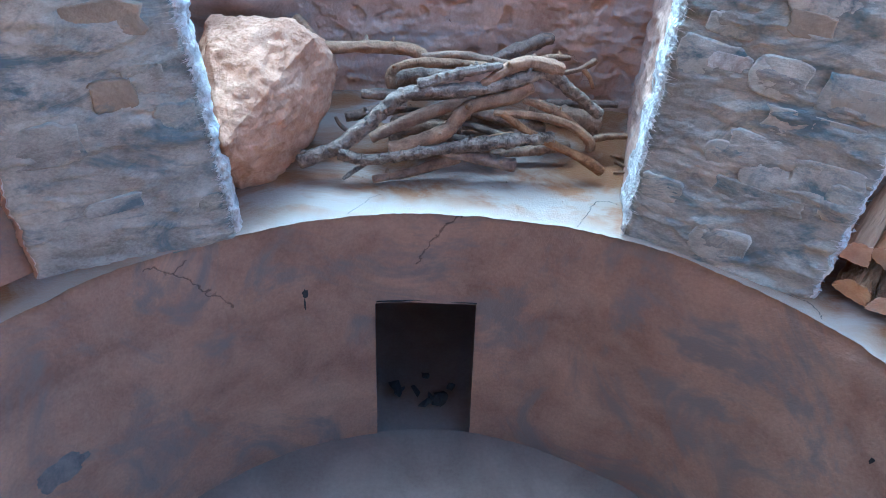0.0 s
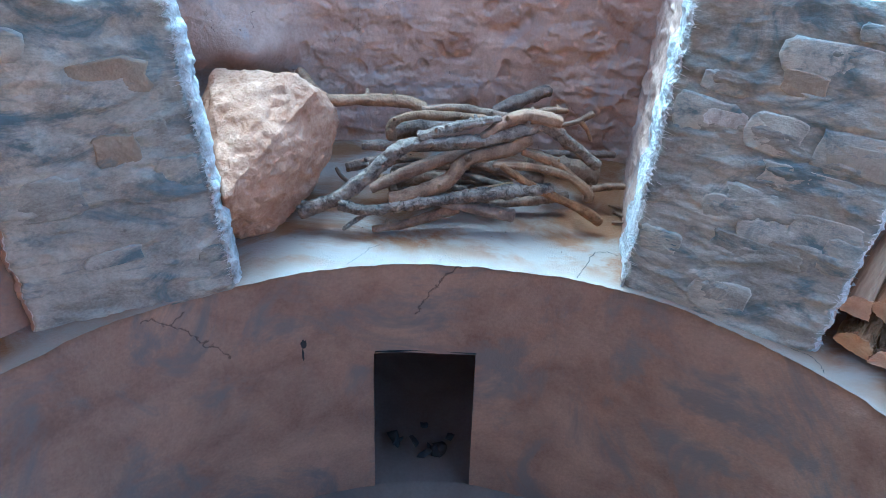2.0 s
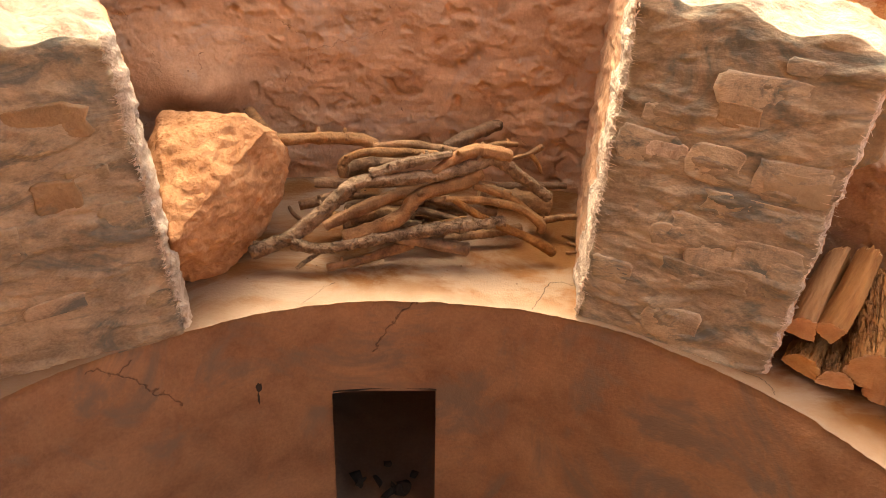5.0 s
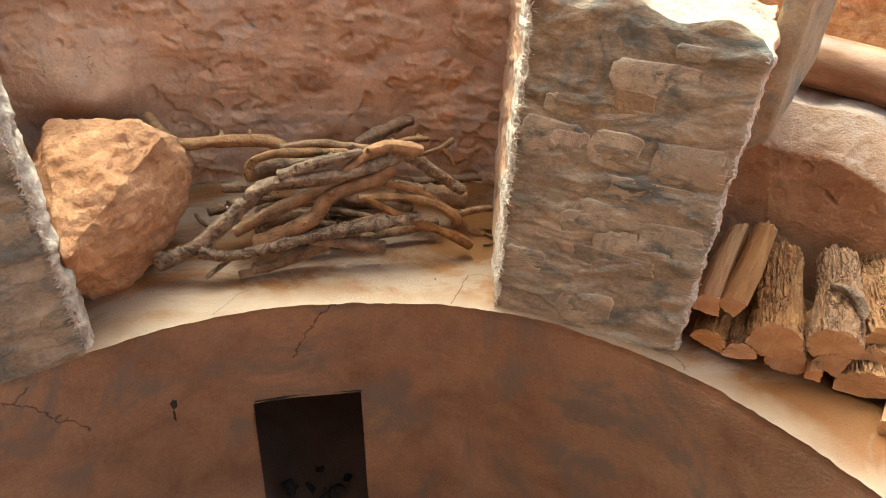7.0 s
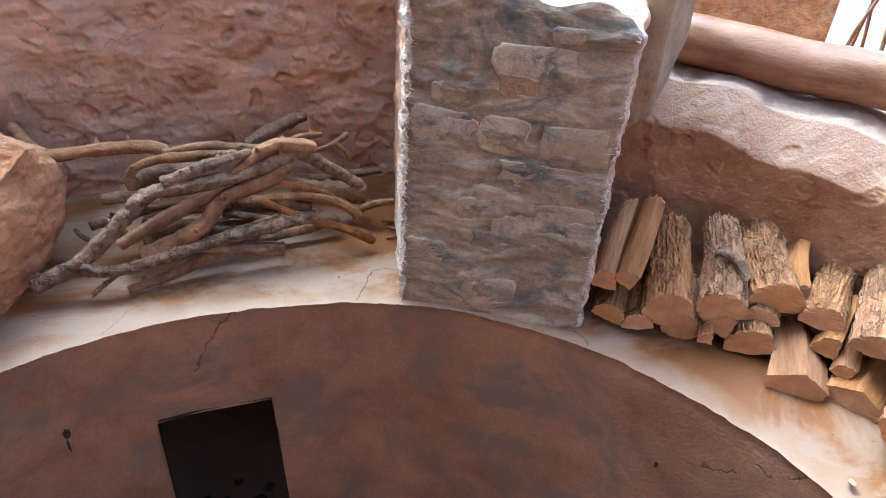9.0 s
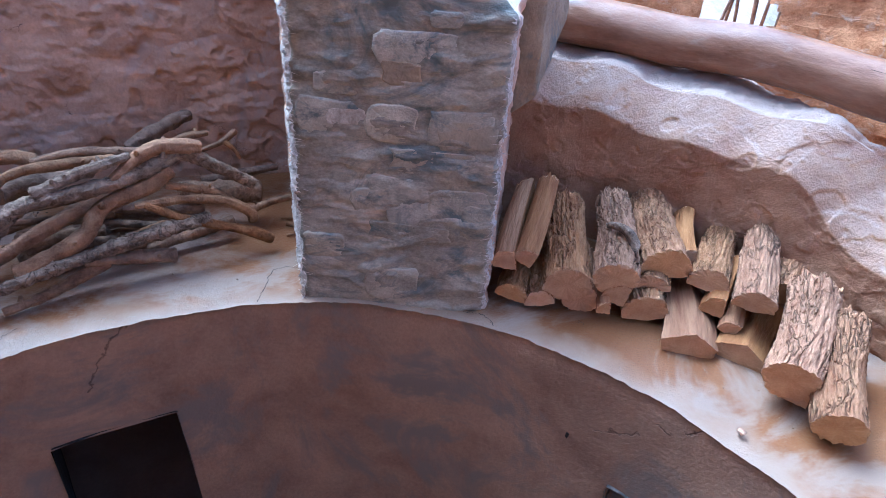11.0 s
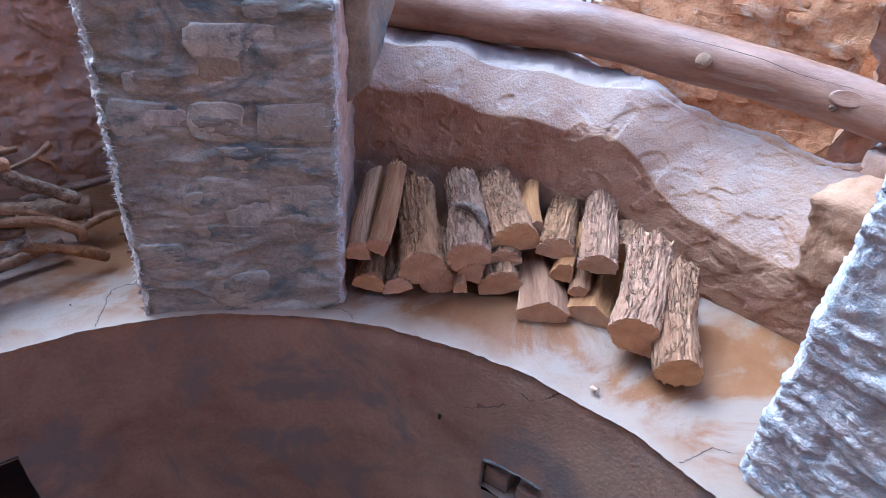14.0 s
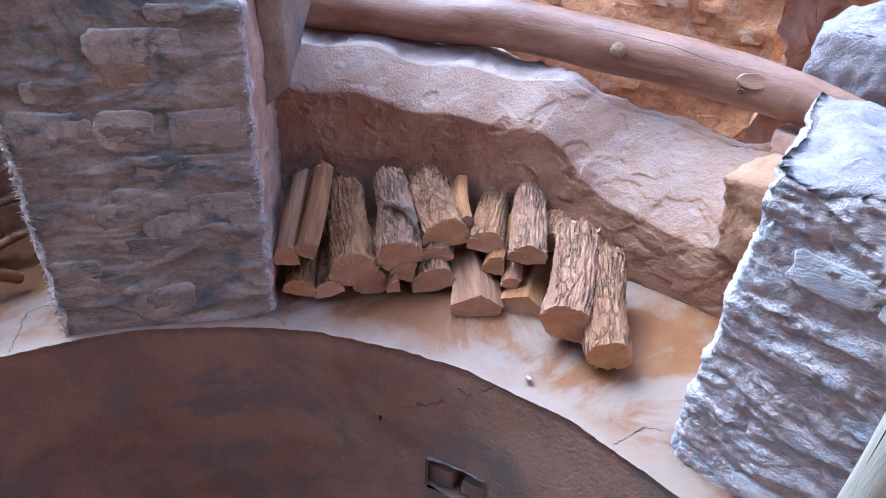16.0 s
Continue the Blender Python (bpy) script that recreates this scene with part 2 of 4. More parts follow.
tagged(mesh_object("ground", gv, gf, EARTH), "dusty reddish earth around the sunken round room", "ground", kind="structure")

fv, ff = sheet(span(0, 357, 120), [0.02, 0.4, 0.8, 1.2, 1.45, 1.545], lambda a, r: at(a, r, 0.008 * fbm(at(a, r), 2.5)), wrap=True)
tagged(mesh_object("floor", fv, ff, FLOOR_EARTH), "packed grey-brown earth floor of the round room", "floor", kind="structure")

ANGLES = span(-24, 166, 476) + span(170, 332, 55)
VENT = (84.8, 99.9, 0.845)
RECESS = (14.6, 23.0, 0.70, 0.85)


def wall_radius(p, z):
    return R0 + 0.012 * fbm(p, 2.2, 3) + 0.003 * fbm(p, 14, 3) - 0.012 * (1 - z / BENCH)


def wall_place(a, k):
    """The profile from the floor up the wall, over the rim and along the bench to its back."""
    if k < 40:
        z = -0.03 + (1.332 - sag(a)) * k / 39
        if z < VENT[2] + 0.1:
            a -= 1.6 * (1 - max(0, z) / (VENT[2] + 0.1)) * math.exp(-((a - VENT[0]) / 3.0) ** 2)
        return at(a, wall_radius(at(a, R0, z), z) + (0.005 if k == 39 else 0), z)
    s = (k - 40) / 22
    r = wall_radius(at(a, R0, 1.295), 1.295) - 0.004 + 1.146 * s ** 1.25
    p = at(a, r, 0)
    if k == 40:
        r += 0.004 * noise.noise(p * 38) + 0.022 * max(0.0, noise.noise(p * 7) - 0.3) + 0.003 * noise.noise(p * 90)
    return at(a, r, bench_height(p, s) - (0.002 if k == 40 else 0))


def bench_height(p, s):
    a = math.degrees(math.atan2(p.y - CY, p.x - CX))
    return BENCH + 0.006 * fbm(p, 3, 3) + 0.002 * fbm(p, 18, 3) - sag(a) * max(0.0, 1 - 3.5 * s)


def sag(a):
    """How far the worn rim of the bench has sunk."""
    a = a % 360
    return 0.019 * smooth_step(64, 78, a) * smooth_step(140, 122, a) + 0.009 * smooth_step(5, 12, a) * smooth_step(44, 30, a)


def smooth_step(a, b, x):
    t = max(0.0, min(1.0, (x - a) / (b - a)))
    return t * t * (3 - 2 * t)



def open_cell(a, k):
    z = -0.03 + 1.325 * k / 39
    return (VENT[0] < a < VENT[1] and z < VENT[2]) or (RECESS[0] < a < RECESS[1] and RECESS[2] < z < RECESS[3])


wv, wf = sheet(ANGLES, list(range(63)), wall_place, wrap=True, skip=open_cell)
k_rim = 40 * len(ANGLES)
wall_faces = [f for f in wf if f[0] < k_rim]
bench_faces = [f for f in wf if f[0] >= k_rim]
tagged(mesh_object("wall_round", wv[:41 * len(ANGLES)], wall_faces, RED_PLASTER), "smooth red-brown plastered wall of the sunken round room", "wall", kind="structure")
bv = wv[k_rim:]
tagged(mesh_object("bench", bv, [tuple(i - k_rim for i in f) for f in bench_faces], BENCH_PLASTER), "wide plastered bench running round above the wall, cracked and dusty", "bench", kind="structure")


def tunnel(name, a0, a1, z0, z1, depth, mat, label):
    verts, faces = [], []
    loop = [(a0, z0), (a0, z1), (a1, z1), (a1, z0)]
    ring = []
    for i in range(4):
        (aa, za), (ab, zb) = loop[i], loop[(i + 1) % 4]
        for t in range(8):
            ring.append((aa + (ab - aa) * t / 8, za + (zb - za) * t / 8))
    steps = span(-0.012, depth, 9)
    for s in steps:
        for a, z in ring:
            if depth > 0.5 and a < 92:
                a -= 1.6 * (1 - max(0, z) / 0.95)
            p = at(a, R0 + s, z)
            out = 0.006 * fbm(p, 9, 3)
            verts.append(p + Vector((out, out, out)))
    n = len(ring)
    for j in range(len(steps) - 1):
        for i in range(n):
            k = (i + 1) % n
            faces.append((j * n + i, j * n + k, (j + 1) * n + k, (j + 1) * n + i))
    faces.append(tuple((len(steps) - 1) * n + i for i in range(n)))
    ob = mesh_object(name, verts, faces, mat)
    ob.data.materials.append(FLOOR_EARTH)
    for f in ob.data.polygons:
        if f.index < len(faces) - 1 and f.index % n >= 24:
            f.material_index = 1
    return tagged(ob, label, "opening", kind="structure")


# Tunnel sides, top and end are near-black; its floor is earth.
tunnel("vent_tunnel", VENT[0] - 0.1, VENT[1] + 0.1, -0.02, VENT[2] + 0.01, 1.0, NEAR_BLACK, "deep dark ventilator tunnel opening low in the red wall")
# The recess lining is darker than the wall plaster around it.
tunnel("wall_recess", RECESS[0], RECESS[1], RECESS[2], RECESS[3] + 0.005, 0.16, STAIN_AND_RECESS_BROWN, "small square recess in the red wall")


# ---- niche back walls ----
def back_wall(name, a0, a1, r, top, mat, label, amp=0.03, thick=lambda a: 0.3, n=250, seed=3.0, bevel=lambda a: (0.07, 0.05), strata=1.0, rows=110, bulge=None):
    """A rough curved wall with a worn, rounded top; top(a) gives its height."""

    def place(a, k):
        zt = top(a)
        high, back = bevel(a)
        wide = thick(a)
        if k <= rows:
            z = BENCH - 0.02 + (zt - BENCH + 0.02) * k / rows
            p = at(a, r, z)
            d = amp * fbm(p, 3.2, 5, seed) + 0.35 * amp * fbm(Vector((p.x, p.y, p.z * (1 + 1.6 * strata))), 11, 4, seed)
            d += 0.32 * amp * (noise.ridged_multi_fractal(Vector((p.x, p.y, p.z * (1 + 0.7 * strata))) * 5.5 + Vector((seed, 0, 0)), 0.9, 2.2, 5, 1.0, 2.0) - 1.1)
            d -= 0.2 * amp * max(0.0, noise.noise(p * 32))
            d += 0.5 * strata * amp * noise.cell(Vector((a * 0.16 + 0.35 * noise.noise(p * 5), (z + 0.012 * noise.noise(p * 9)) * 11, seed)))
            flake = noise.fractal(Vector((p.x * 4.5, p.y * 4.5, p.z * (6 + 7 * strata))) + Vector((seed, 0, 0)), 0.9, 2.1, 5)
            d = 0.38 * d + (0.004 + 0.007 * strata) * (smooth_step(0.02, 0.1, flake) + 0.8 * smooth_step(0.42, 0.5, flake)) - (0.005 + 0.015 * strata) * smooth_step(0.34, 0.42, noise.noise(p * 13 + Vector((0, seed, 0))))
            if bulge:
                w = math.exp(-((a - bulge[0]) / bulge[1]) ** 2 - ((z - bulge[2]) / bulge[3]) ** 2)
                d = d * (1 - min(1, 1.2 * w)) + bulge[4] * w
            e = max(0.0, (z - zt + high) / high)
            return at(a, r - d * (1 - 0.3 * min(1, e)) + back * e ** 1.1, z)
        s = (k - rows) / 14
        p = at(a, r + back + wide * s, zt)
        return at(a, r + back + wide * s, zt + 0.02 * math.sin(min(1.0, s * 2) * 1.5) + 0.022 * fbm(p, 5, 5, seed) + 0.008 * fbm(p, 22, 3, seed) - 0.05 * max(0, s - 0.75))

    us, vs = span(a0, a1, n), list(range(rows + 15))
    verts, faces = sheet(us, vs, place)
    m = len(us)
    base = len(verts)
    last = (rows + 14) * m
    verts += [Vector((verts[last + i].x, verts[last + i].y, 0.4)) for i in range(m)]
    faces += [(last + i, last + i + 1, base + i + 1, base + i) for i in range(m - 1)]
    return tagged(mesh_object(name, verts, faces, mat), label, "wall", kind="structure")


back_wall("wall_niche_branches", 68, 130, 2.58, lambda a: 3.0, ROUGH_PLASTER, "rough red plastered back wall of the niche", 0.03, n=480, strata=0.4, rows=210, bulge=(110.5, 4.2, 1.80, 0.13, 0.16))
back_wall("wall_niche_side", 139.2, 176, 1.69, lambda a: 3.0, RED_PLASTER, "rough red plastered wall beside the mud-smeared pilaster", 0.02, n=200, seed=6.0)
LEDGE = lambda a: 1.955 + 0.05 * smooth_step(30, 42, a) - 0.11 * smooth_step(22, 10, a) + 0.012 * math.sin(a * 0.7)
LEDGE_BEVEL = lambda a: (0.15 + 0.13 * smooth_step(23, 12, a), 0.12 + 0.11 * smooth_step(23, 12, a))
back_wall("wall_niche_firewood", -9, 48, 2.31, LEDGE, LEDGE_PLASTER, "low rough plastered wall behind the firewood, with a worn rounded top", 0.022, lambda a: 0.03 + 0.30 * smooth_step(16, 31, a), 420, 9.0, LEDGE_BEVEL, 0.0, 150)


# ---- pilasters ----
def pilaster(name, label, quad, z1, mat_body, mat_stone, relief, seed, courses=(0.045, 0.1), stone_prob=0.8, top=None, crest=((0, 0), (1, 0)), white=(0.0, 0.0), features=(), frayed=((0, -1), (1, 1)), group="pilasters on the bench"):
    """A block of masonry on the bench: quad is front-left, front-right, back-right, back-left as seen from the middle."""
    rnd = random.Random(seed)
    root = thing(name, label, "pilaster", group, place=(0, 0, 0))
    q = [Vector((x, y, 0)) for x, y in quad]
    qt = [Vector((x, y, 0)) for x, y in (top or quad)]
    sides = len(q)
    mid = sum(q, Vector()) / sides
    ring, norm, bend = [], [], []
    for i in range(sides):
        a, b = q[i], q[(i + 1) % sides]
        e = b - a
        nn = Vector((e.y, -e.x, 0)).normalized()
        if nn.dot(a - mid) < 0:
            nn = -nn
        count = max(8, int(e.length / (0.007 if i == 0 else 0.012)))
        for t in range(count):
            f = t / count
            corner = min(f, 1 - f) * e.length
            bend.append((i, (i - 1) % sides if f < 0.5 else (i + 1) % sides))
            ring.append((a + e * f, corner, qt[i].lerp(qt[(i + 1) % sides], f) - (a + e * f)))
            norm.append(nn)
    first = {i: nn for (i, _), nn in zip(bend, norm)}
    norm = [(nn + first[o] * max(0.0, 1 - c / 0.035)).normalized() for (p, c, _), nn, (_, o) in zip(ring, norm, bend)]
    run, pale = q[1] - q[0], mat_stone is PALE_STONE

    def crown(p):
        """Height of the broken top over a place in the plan."""
        f = max(0.0, min(1.0, (p.xy - q[0].xy).dot(run.xy) / run.length_squared))
        for (f0, d0), (f1, d1) in zip(crest, crest[1:]):
            if f <= f1:
                rise = d0 + (d1 - d0) * (f - f0) / max(1e-6, f1 - f0)
                break
        return z1 + rise + 0.03 * noise.noise(Vector((p.x * 9, p.y * 9, seed)))

    peak = z1 + max(d for _, d in crest) + 0.03
    rows = int((peak - BENCH) / 0.006)
    verts, faces, n = [], [], len(ring)
    for j in range(rows + 1):
        h = j / rows
        for (p, corner, shift), nn in zip(ring, norm):
            z = min(BENCH - 0.03 + (peak - BENCH + 0.03) * h, crown(p))
            hz = (z - BENCH) / (z1 - BENCH)
            w = Vector((p.x + shift.x * hz, p.y + shift.y * hz, z))
            d = relief * fbm(Vector((w.x, w.y, w.z * 2.2)), 7, 5, seed) + 0.3 * relief * fbm(w, 34, 4, seed)
            d += (0.005 if pale else 0.0015) * fbm(w, 60, 3, seed)
            layer = noise.fractal(Vector((w.x * 3.2, w.y * 3.2, w.z * 13 + 0.8 * noise.noise(w * 4))) + Vector((seed, seed, 0)), 0.9, 2.1, 5)
            d += (0.009 if pale else 0.006) * (smooth_step(0.0, 0.12, layer) + 0.8 * smooth_step(0.32, 0.42, layer) - 0.7)
            if corner < 0.03:
                k = 1 - corner / 0.03
                d += -0.012 * k * k + (0.02 if pale else 0.012) * k * (noise.ridged_multi_fractal(w * 16 + Vector((seed, 0, 0)), 0.8, 2.3, 5, 1.0, 2.0) - 1.2)
            if z > crown(p) - 0.02:
                d -= 0.010 * (z - crown(p) + 0.02) / 0.02
            verts.append(w + nn * d)
    for j in range(rows):
        for i in range(n):
            k = (i + 1) % n
            faces.append((j * n + i, j * n + k, (j + 1) * n + k, (j + 1) * n + i))
    base, rings = rows * n, 14
    for s in range(1, rings):
        f = s / rings
        for i in range(n):
            p = (ring[i][0] + ring[i][2]).lerp(mid, 0.03 + 0.97 * f)
            z = crown(p) + 0.03 * min(1, f * 4) * (0.6 + fbm(p, 7, 5, seed)) + 0.008 * fbm(p, 30, 3, seed)
            verts.append(Vector((p.x, p.y, z)))
    for s in range(rings - 1):
        o0 = base + s * n if s == 0 else (rows + s) * n
        o1 = (rows + s + 1) * n
        for i in range(n):
            k = (i + 1) % n
            faces.append((o0 + i, o0 + k, o1 + k, o1 + i))
    faces.append(tuple((rows + rings - 1) * n + i for i in range(n)))
    top_start = rows * n
    body = mesh_object("core", verts, faces, mat_body, root)
    body.data.materials.append(DIMMED_PLASTER if pale else EDGE_PLASTER)
    for f in body.data.polygons:
        if f.vertices[0] >= top_start - n:
            f.material_index = 1
    # side faces carry plain plaster; skylight along their edges is painted as a white strip
    per_side = [max(8, int((q[(i + 1) % sides] - q[i]).length / (0.007 if i == 0 else 0.012))) for i in range(sides)]
    for f in body.data.polygons:
        col = f.vertices[0] % n
        if f.vertices[0] < top_start and (col >= per_side[0] or col < 1):
            ragged = 1 + 0.5 * noise.noise(verts[f.vertices[0]] * 14)
            bare = (col - per_side[0]) * 0.012 < white[0] * ragged or (n - 1 - col) * 0.012 < white[1] * ragged
            f.material_index = 0 if pale else 3 if bare else 2
    body.data.materials.append(ROUGH_PLASTER)
    body.data.materials.append(LIT_EDGE)
    # stones showing through the plaster of the front
    a, b = q[0], q[1]
    e = (b - a).normalized()
    width = (b - a).length
    out = Vector((e.y, -e.x, 0))
    if out.dot(a - mid) < 0:
        out = -out
    # frayed fibres of straw and crumbs of plaster along the front edges
    fv, ff = [], []
    for side, sgn in frayed:
        for i in range(420 if sgn < 0 or len(frayed) == 1 else 110):
            h = rnd.random()
            chip, inward = rnd.random() < 0.3, rnd.random() < 0.65
            p = q[side].lerp(qt[side], h)
            p = Vector((p.x, p.y, BENCH + (crown(p) - BENCH) * h)) - e * sgn * rnd.uniform(0.0, 0.012) - out * rnd.uniform(-0.004, 0.006)
            reach = rnd.uniform(0.008, 0.016) if chip else rnd.uniform(0.012, 0.026) + 0.03 * rnd.random() ** 5
            tip = p + e * (-sgn if inward else 0.5 * sgn) * reach + out * rnd.uniform(0.006, 0.014) + Vector((0, 0, rnd.uniform(-0.012, 0.012)))
            s = rnd.uniform(0.004, 0.009) if chip else rnd.uniform(0.0008, 0.002)
            n0 = len(fv)
            fv += [p + Vector((0, 0, s)), p - Vector((0, 0, s)), p + out * s, p - out * s, tip]
            ff += [(n0, n0 + 2, n0 + 4), (n0 + 2, n0 + 1, n0 + 4), (n0 + 1, n0 + 3, n0 + 4), (n0 + 3, n0, n0 + 4)]
    if fv:
        tagged(mesh_object("frayed_edge", fv, ff, LIT_EDGE, root, "frayed plaster and straw, whitened for edge light", False), kind="stuff")
    for f, z, hw, hh, m in features:
        h = (z - BENCH) / (z1 - BENCH)
        stone(root, a.lerp(b, f) * (1 - h) + qt[0].lerp(qt[1], f) * h + Vector((0, 0, z)), e, out, hw, hh, 0.003, m, rnd)
    z = BENCH + 0.015
    while z < z1 - 0.05:
        hgt = min(rnd.uniform(*courses), z1 - 0.03 - z)
        x = rnd.uniform(-0.06, 0.0)
        while x < width - 0.02:
            w = rnd.uniform(0.1, 0.3)
            x0, x1 = max(0.012, x), min(width - 0.012, x + w)
            if rnd.random() < stone_prob and x1 - x0 > 0.04:
                h = (z + hgt / 2 - BENCH) / (z1 - BENCH)
                f = (x0 + x1) / 2 / width
                c = a.lerp(b, f) * (1 - h) + qt[0].lerp(qt[1], f) * h - out * (0.004 if pale else 0.008) + Vector((0, 0, z + hgt / 2))
                stone(root, c, e, out, (x1 - x0) * 0.5, hgt * rnd.uniform(0.42, 0.5), 0.010 + relief * rnd.uniform(-0.2, 0.35), mat_stone, rnd)
            x += w + rnd.uniform(0.0, 0.012)
        z += hgt
    return root


def stone(root, c, e, out, hw, hh, proud, mat, rnd):
    """One rough stone with a broken outline, set into a wall face."""
    k, verts, faces = 18, [], []
    up = Vector((0, 0, 1))
    tilt = rnd.uniform(-0.06, 0.06)
    radii = [rnd.uniform(0.80, 1.04) for _ in range(k)]
    for f, d in ((1.0, -0.01), (0.985, proud * 0.85), (0.9, proud)):
        for i in range(k):
            t = 2 * math.pi * i / k
            cs, sn = math.cos(t), math.sin(t)
            x = hw * f * math.copysign(abs(cs) ** 0.38, cs) * radii[i]
            y = hh * f * math.copysign(abs(sn) ** 0.42, sn) * radii[(i * 3) % k] + tilt * x
            verts.append(c + e * x + up * y + out * (d + rnd.uniform(-0.0012, 0.0012)))
    verts.append(c + out * proud * rnd.uniform(0.95, 1.2))
    for j in range(2):
        for i in range(k):
            faces.append((j * k + i, j * k + (i + 1) % k, (j + 1) * k + (i + 1) % k, (j + 1) * k + i))
    faces += [(2 * k + i, 2 * k + (i + 1) % k, 3 * k) for i in range(k)]
    return mesh_object("stone", verts, faces, mat, root)


FRONT_STONES = [(0.42, 1.70, 0.10, 0.046, TAN_BLOCK), (0.81, 1.71, 0.11, 0.058, STONE), (0.52, 2.118, 0.065, 0.038, BROWN_STONE), (0.27, 1.975, 0.065, 0.028, CHALKY), (0.69, 1.85, 0.16, 0.045, STONE), (0.83, 1.95, 0.105, 0.048, TAN_BLOCK), (0.58, 1.60, 0.15, 0.035, STONE)]
SIDE_STONES = [(0.60, 1.83, 0.065, 0.05, BROWN_STONE), (0.62, 2.03, 0.14, 0.06, BROWN_STONE), (0.45, 1.50, 0.09, 0.03, STONE), (0.75, 1.88, 0.06, 0.03, STONE)]
pilaster("masonry_pilaster", "square stone pilaster with earth mortar, pale plaster edges and broken top", [(0.71, 1.87), (1.267, 1.54), (1.70, 2.15), (0.96, 2.85)], 2.335, MORTAR, STONE, 0.008, 11, (0.055, 0.15), 0.28, [(0.735, 1.955), (1.297, 1.567), (1.72, 2.17), (0.95, 2.87)], ((0, 0.07), (0.4, 0.055), (0.5, 0.03), (0.95, 0.005), (1, -0.01)), (0.03, 0.26), FRONT_STONES)
pilaster("masonry_pilaster", "broad stone pilaster smeared with mud plaster beside the boulder", [(-1.17, 1.50), (-0.635, 1.795), (-0.628, 1.85), (-1.05, 2.75), (-1.75, 2.25)], 2.23, MORTAR, STONE, 0.008, 23, (0.055, 0.15), 0.28, [(-1.19, 1.51), (-0.735, 1.87), (-0.735, 1.955), (-1.12, 2.75), (-1.75, 2.25)], ((0, 0.4), (0.49, 0.38), (0.53, 0.03), (0.6, 0.0), (1, 0.0)), (0.25, 0.0), SIDE_STONES, ((1, 1),))
pilaster("masonry_pilaster", "rough grey layered stone pilaster catching the daylight", [(1.71, -0.42), (1.73, 0.33), (2.30, 0.42), (2.35, -0.45)], 2.16, PINK_MORTAR, PALE_STONE, 0.008, 37, (0.035, 0.10), 0.26, [(1.70, -0.42), (1.70, 0.29), (2.30, 0.42), (2.35, -0.45)], frayed=())

# ---- boulder and branches in the first niche ----
rock = hull_rock([(-0.68, 2.06, 1.29), (-0.58, 2.13, 1.29), (-0.36, 2.41, 1.645), (-0.365, 2.36, 1.57), (-0.51, 2.07, 1.60), (-0.66, 1.845, 1.60), (-0.72, 1.95, 1.42), (-0.45, 2.24, 1.41), (-0.74, 2.12, 1.80), (-0.60, 2.25, 1.865), (-0.515, 2.31, 1.87), (-0.41, 2.29, 1.825), (-0.50, 2.52, 1.29), (-0.82, 2.52, 1.29), (-0.40, 2.55, 1.70), (-0.86, 2.52, 1.80), (-0.90, 2.15, 1.60), (-0.86, 2.2, 1.29)], 7, 0.017, 4.0, 7.0, 0.06, 0.011)
me = bpy.data.meshes.new("boulder")
rock.to_mesh(me)
rock.free()
me.materials.append(BOULDER)
tagged(new("boulder", me), "large pale orange sandstone boulder resting on the bench", "boulder")

KINDS = {"rough": (BARK_GREY, "crooked dry branch with flaking grey bark", 0.2), "smooth": (WOOD_DRY, "bare sun-dried branch stripped of bark", 0.07), "dark": (WOOD_DARK, "old dark branch at the bottom of the pile", 0.12)}
branch_rnd = random.Random(5)


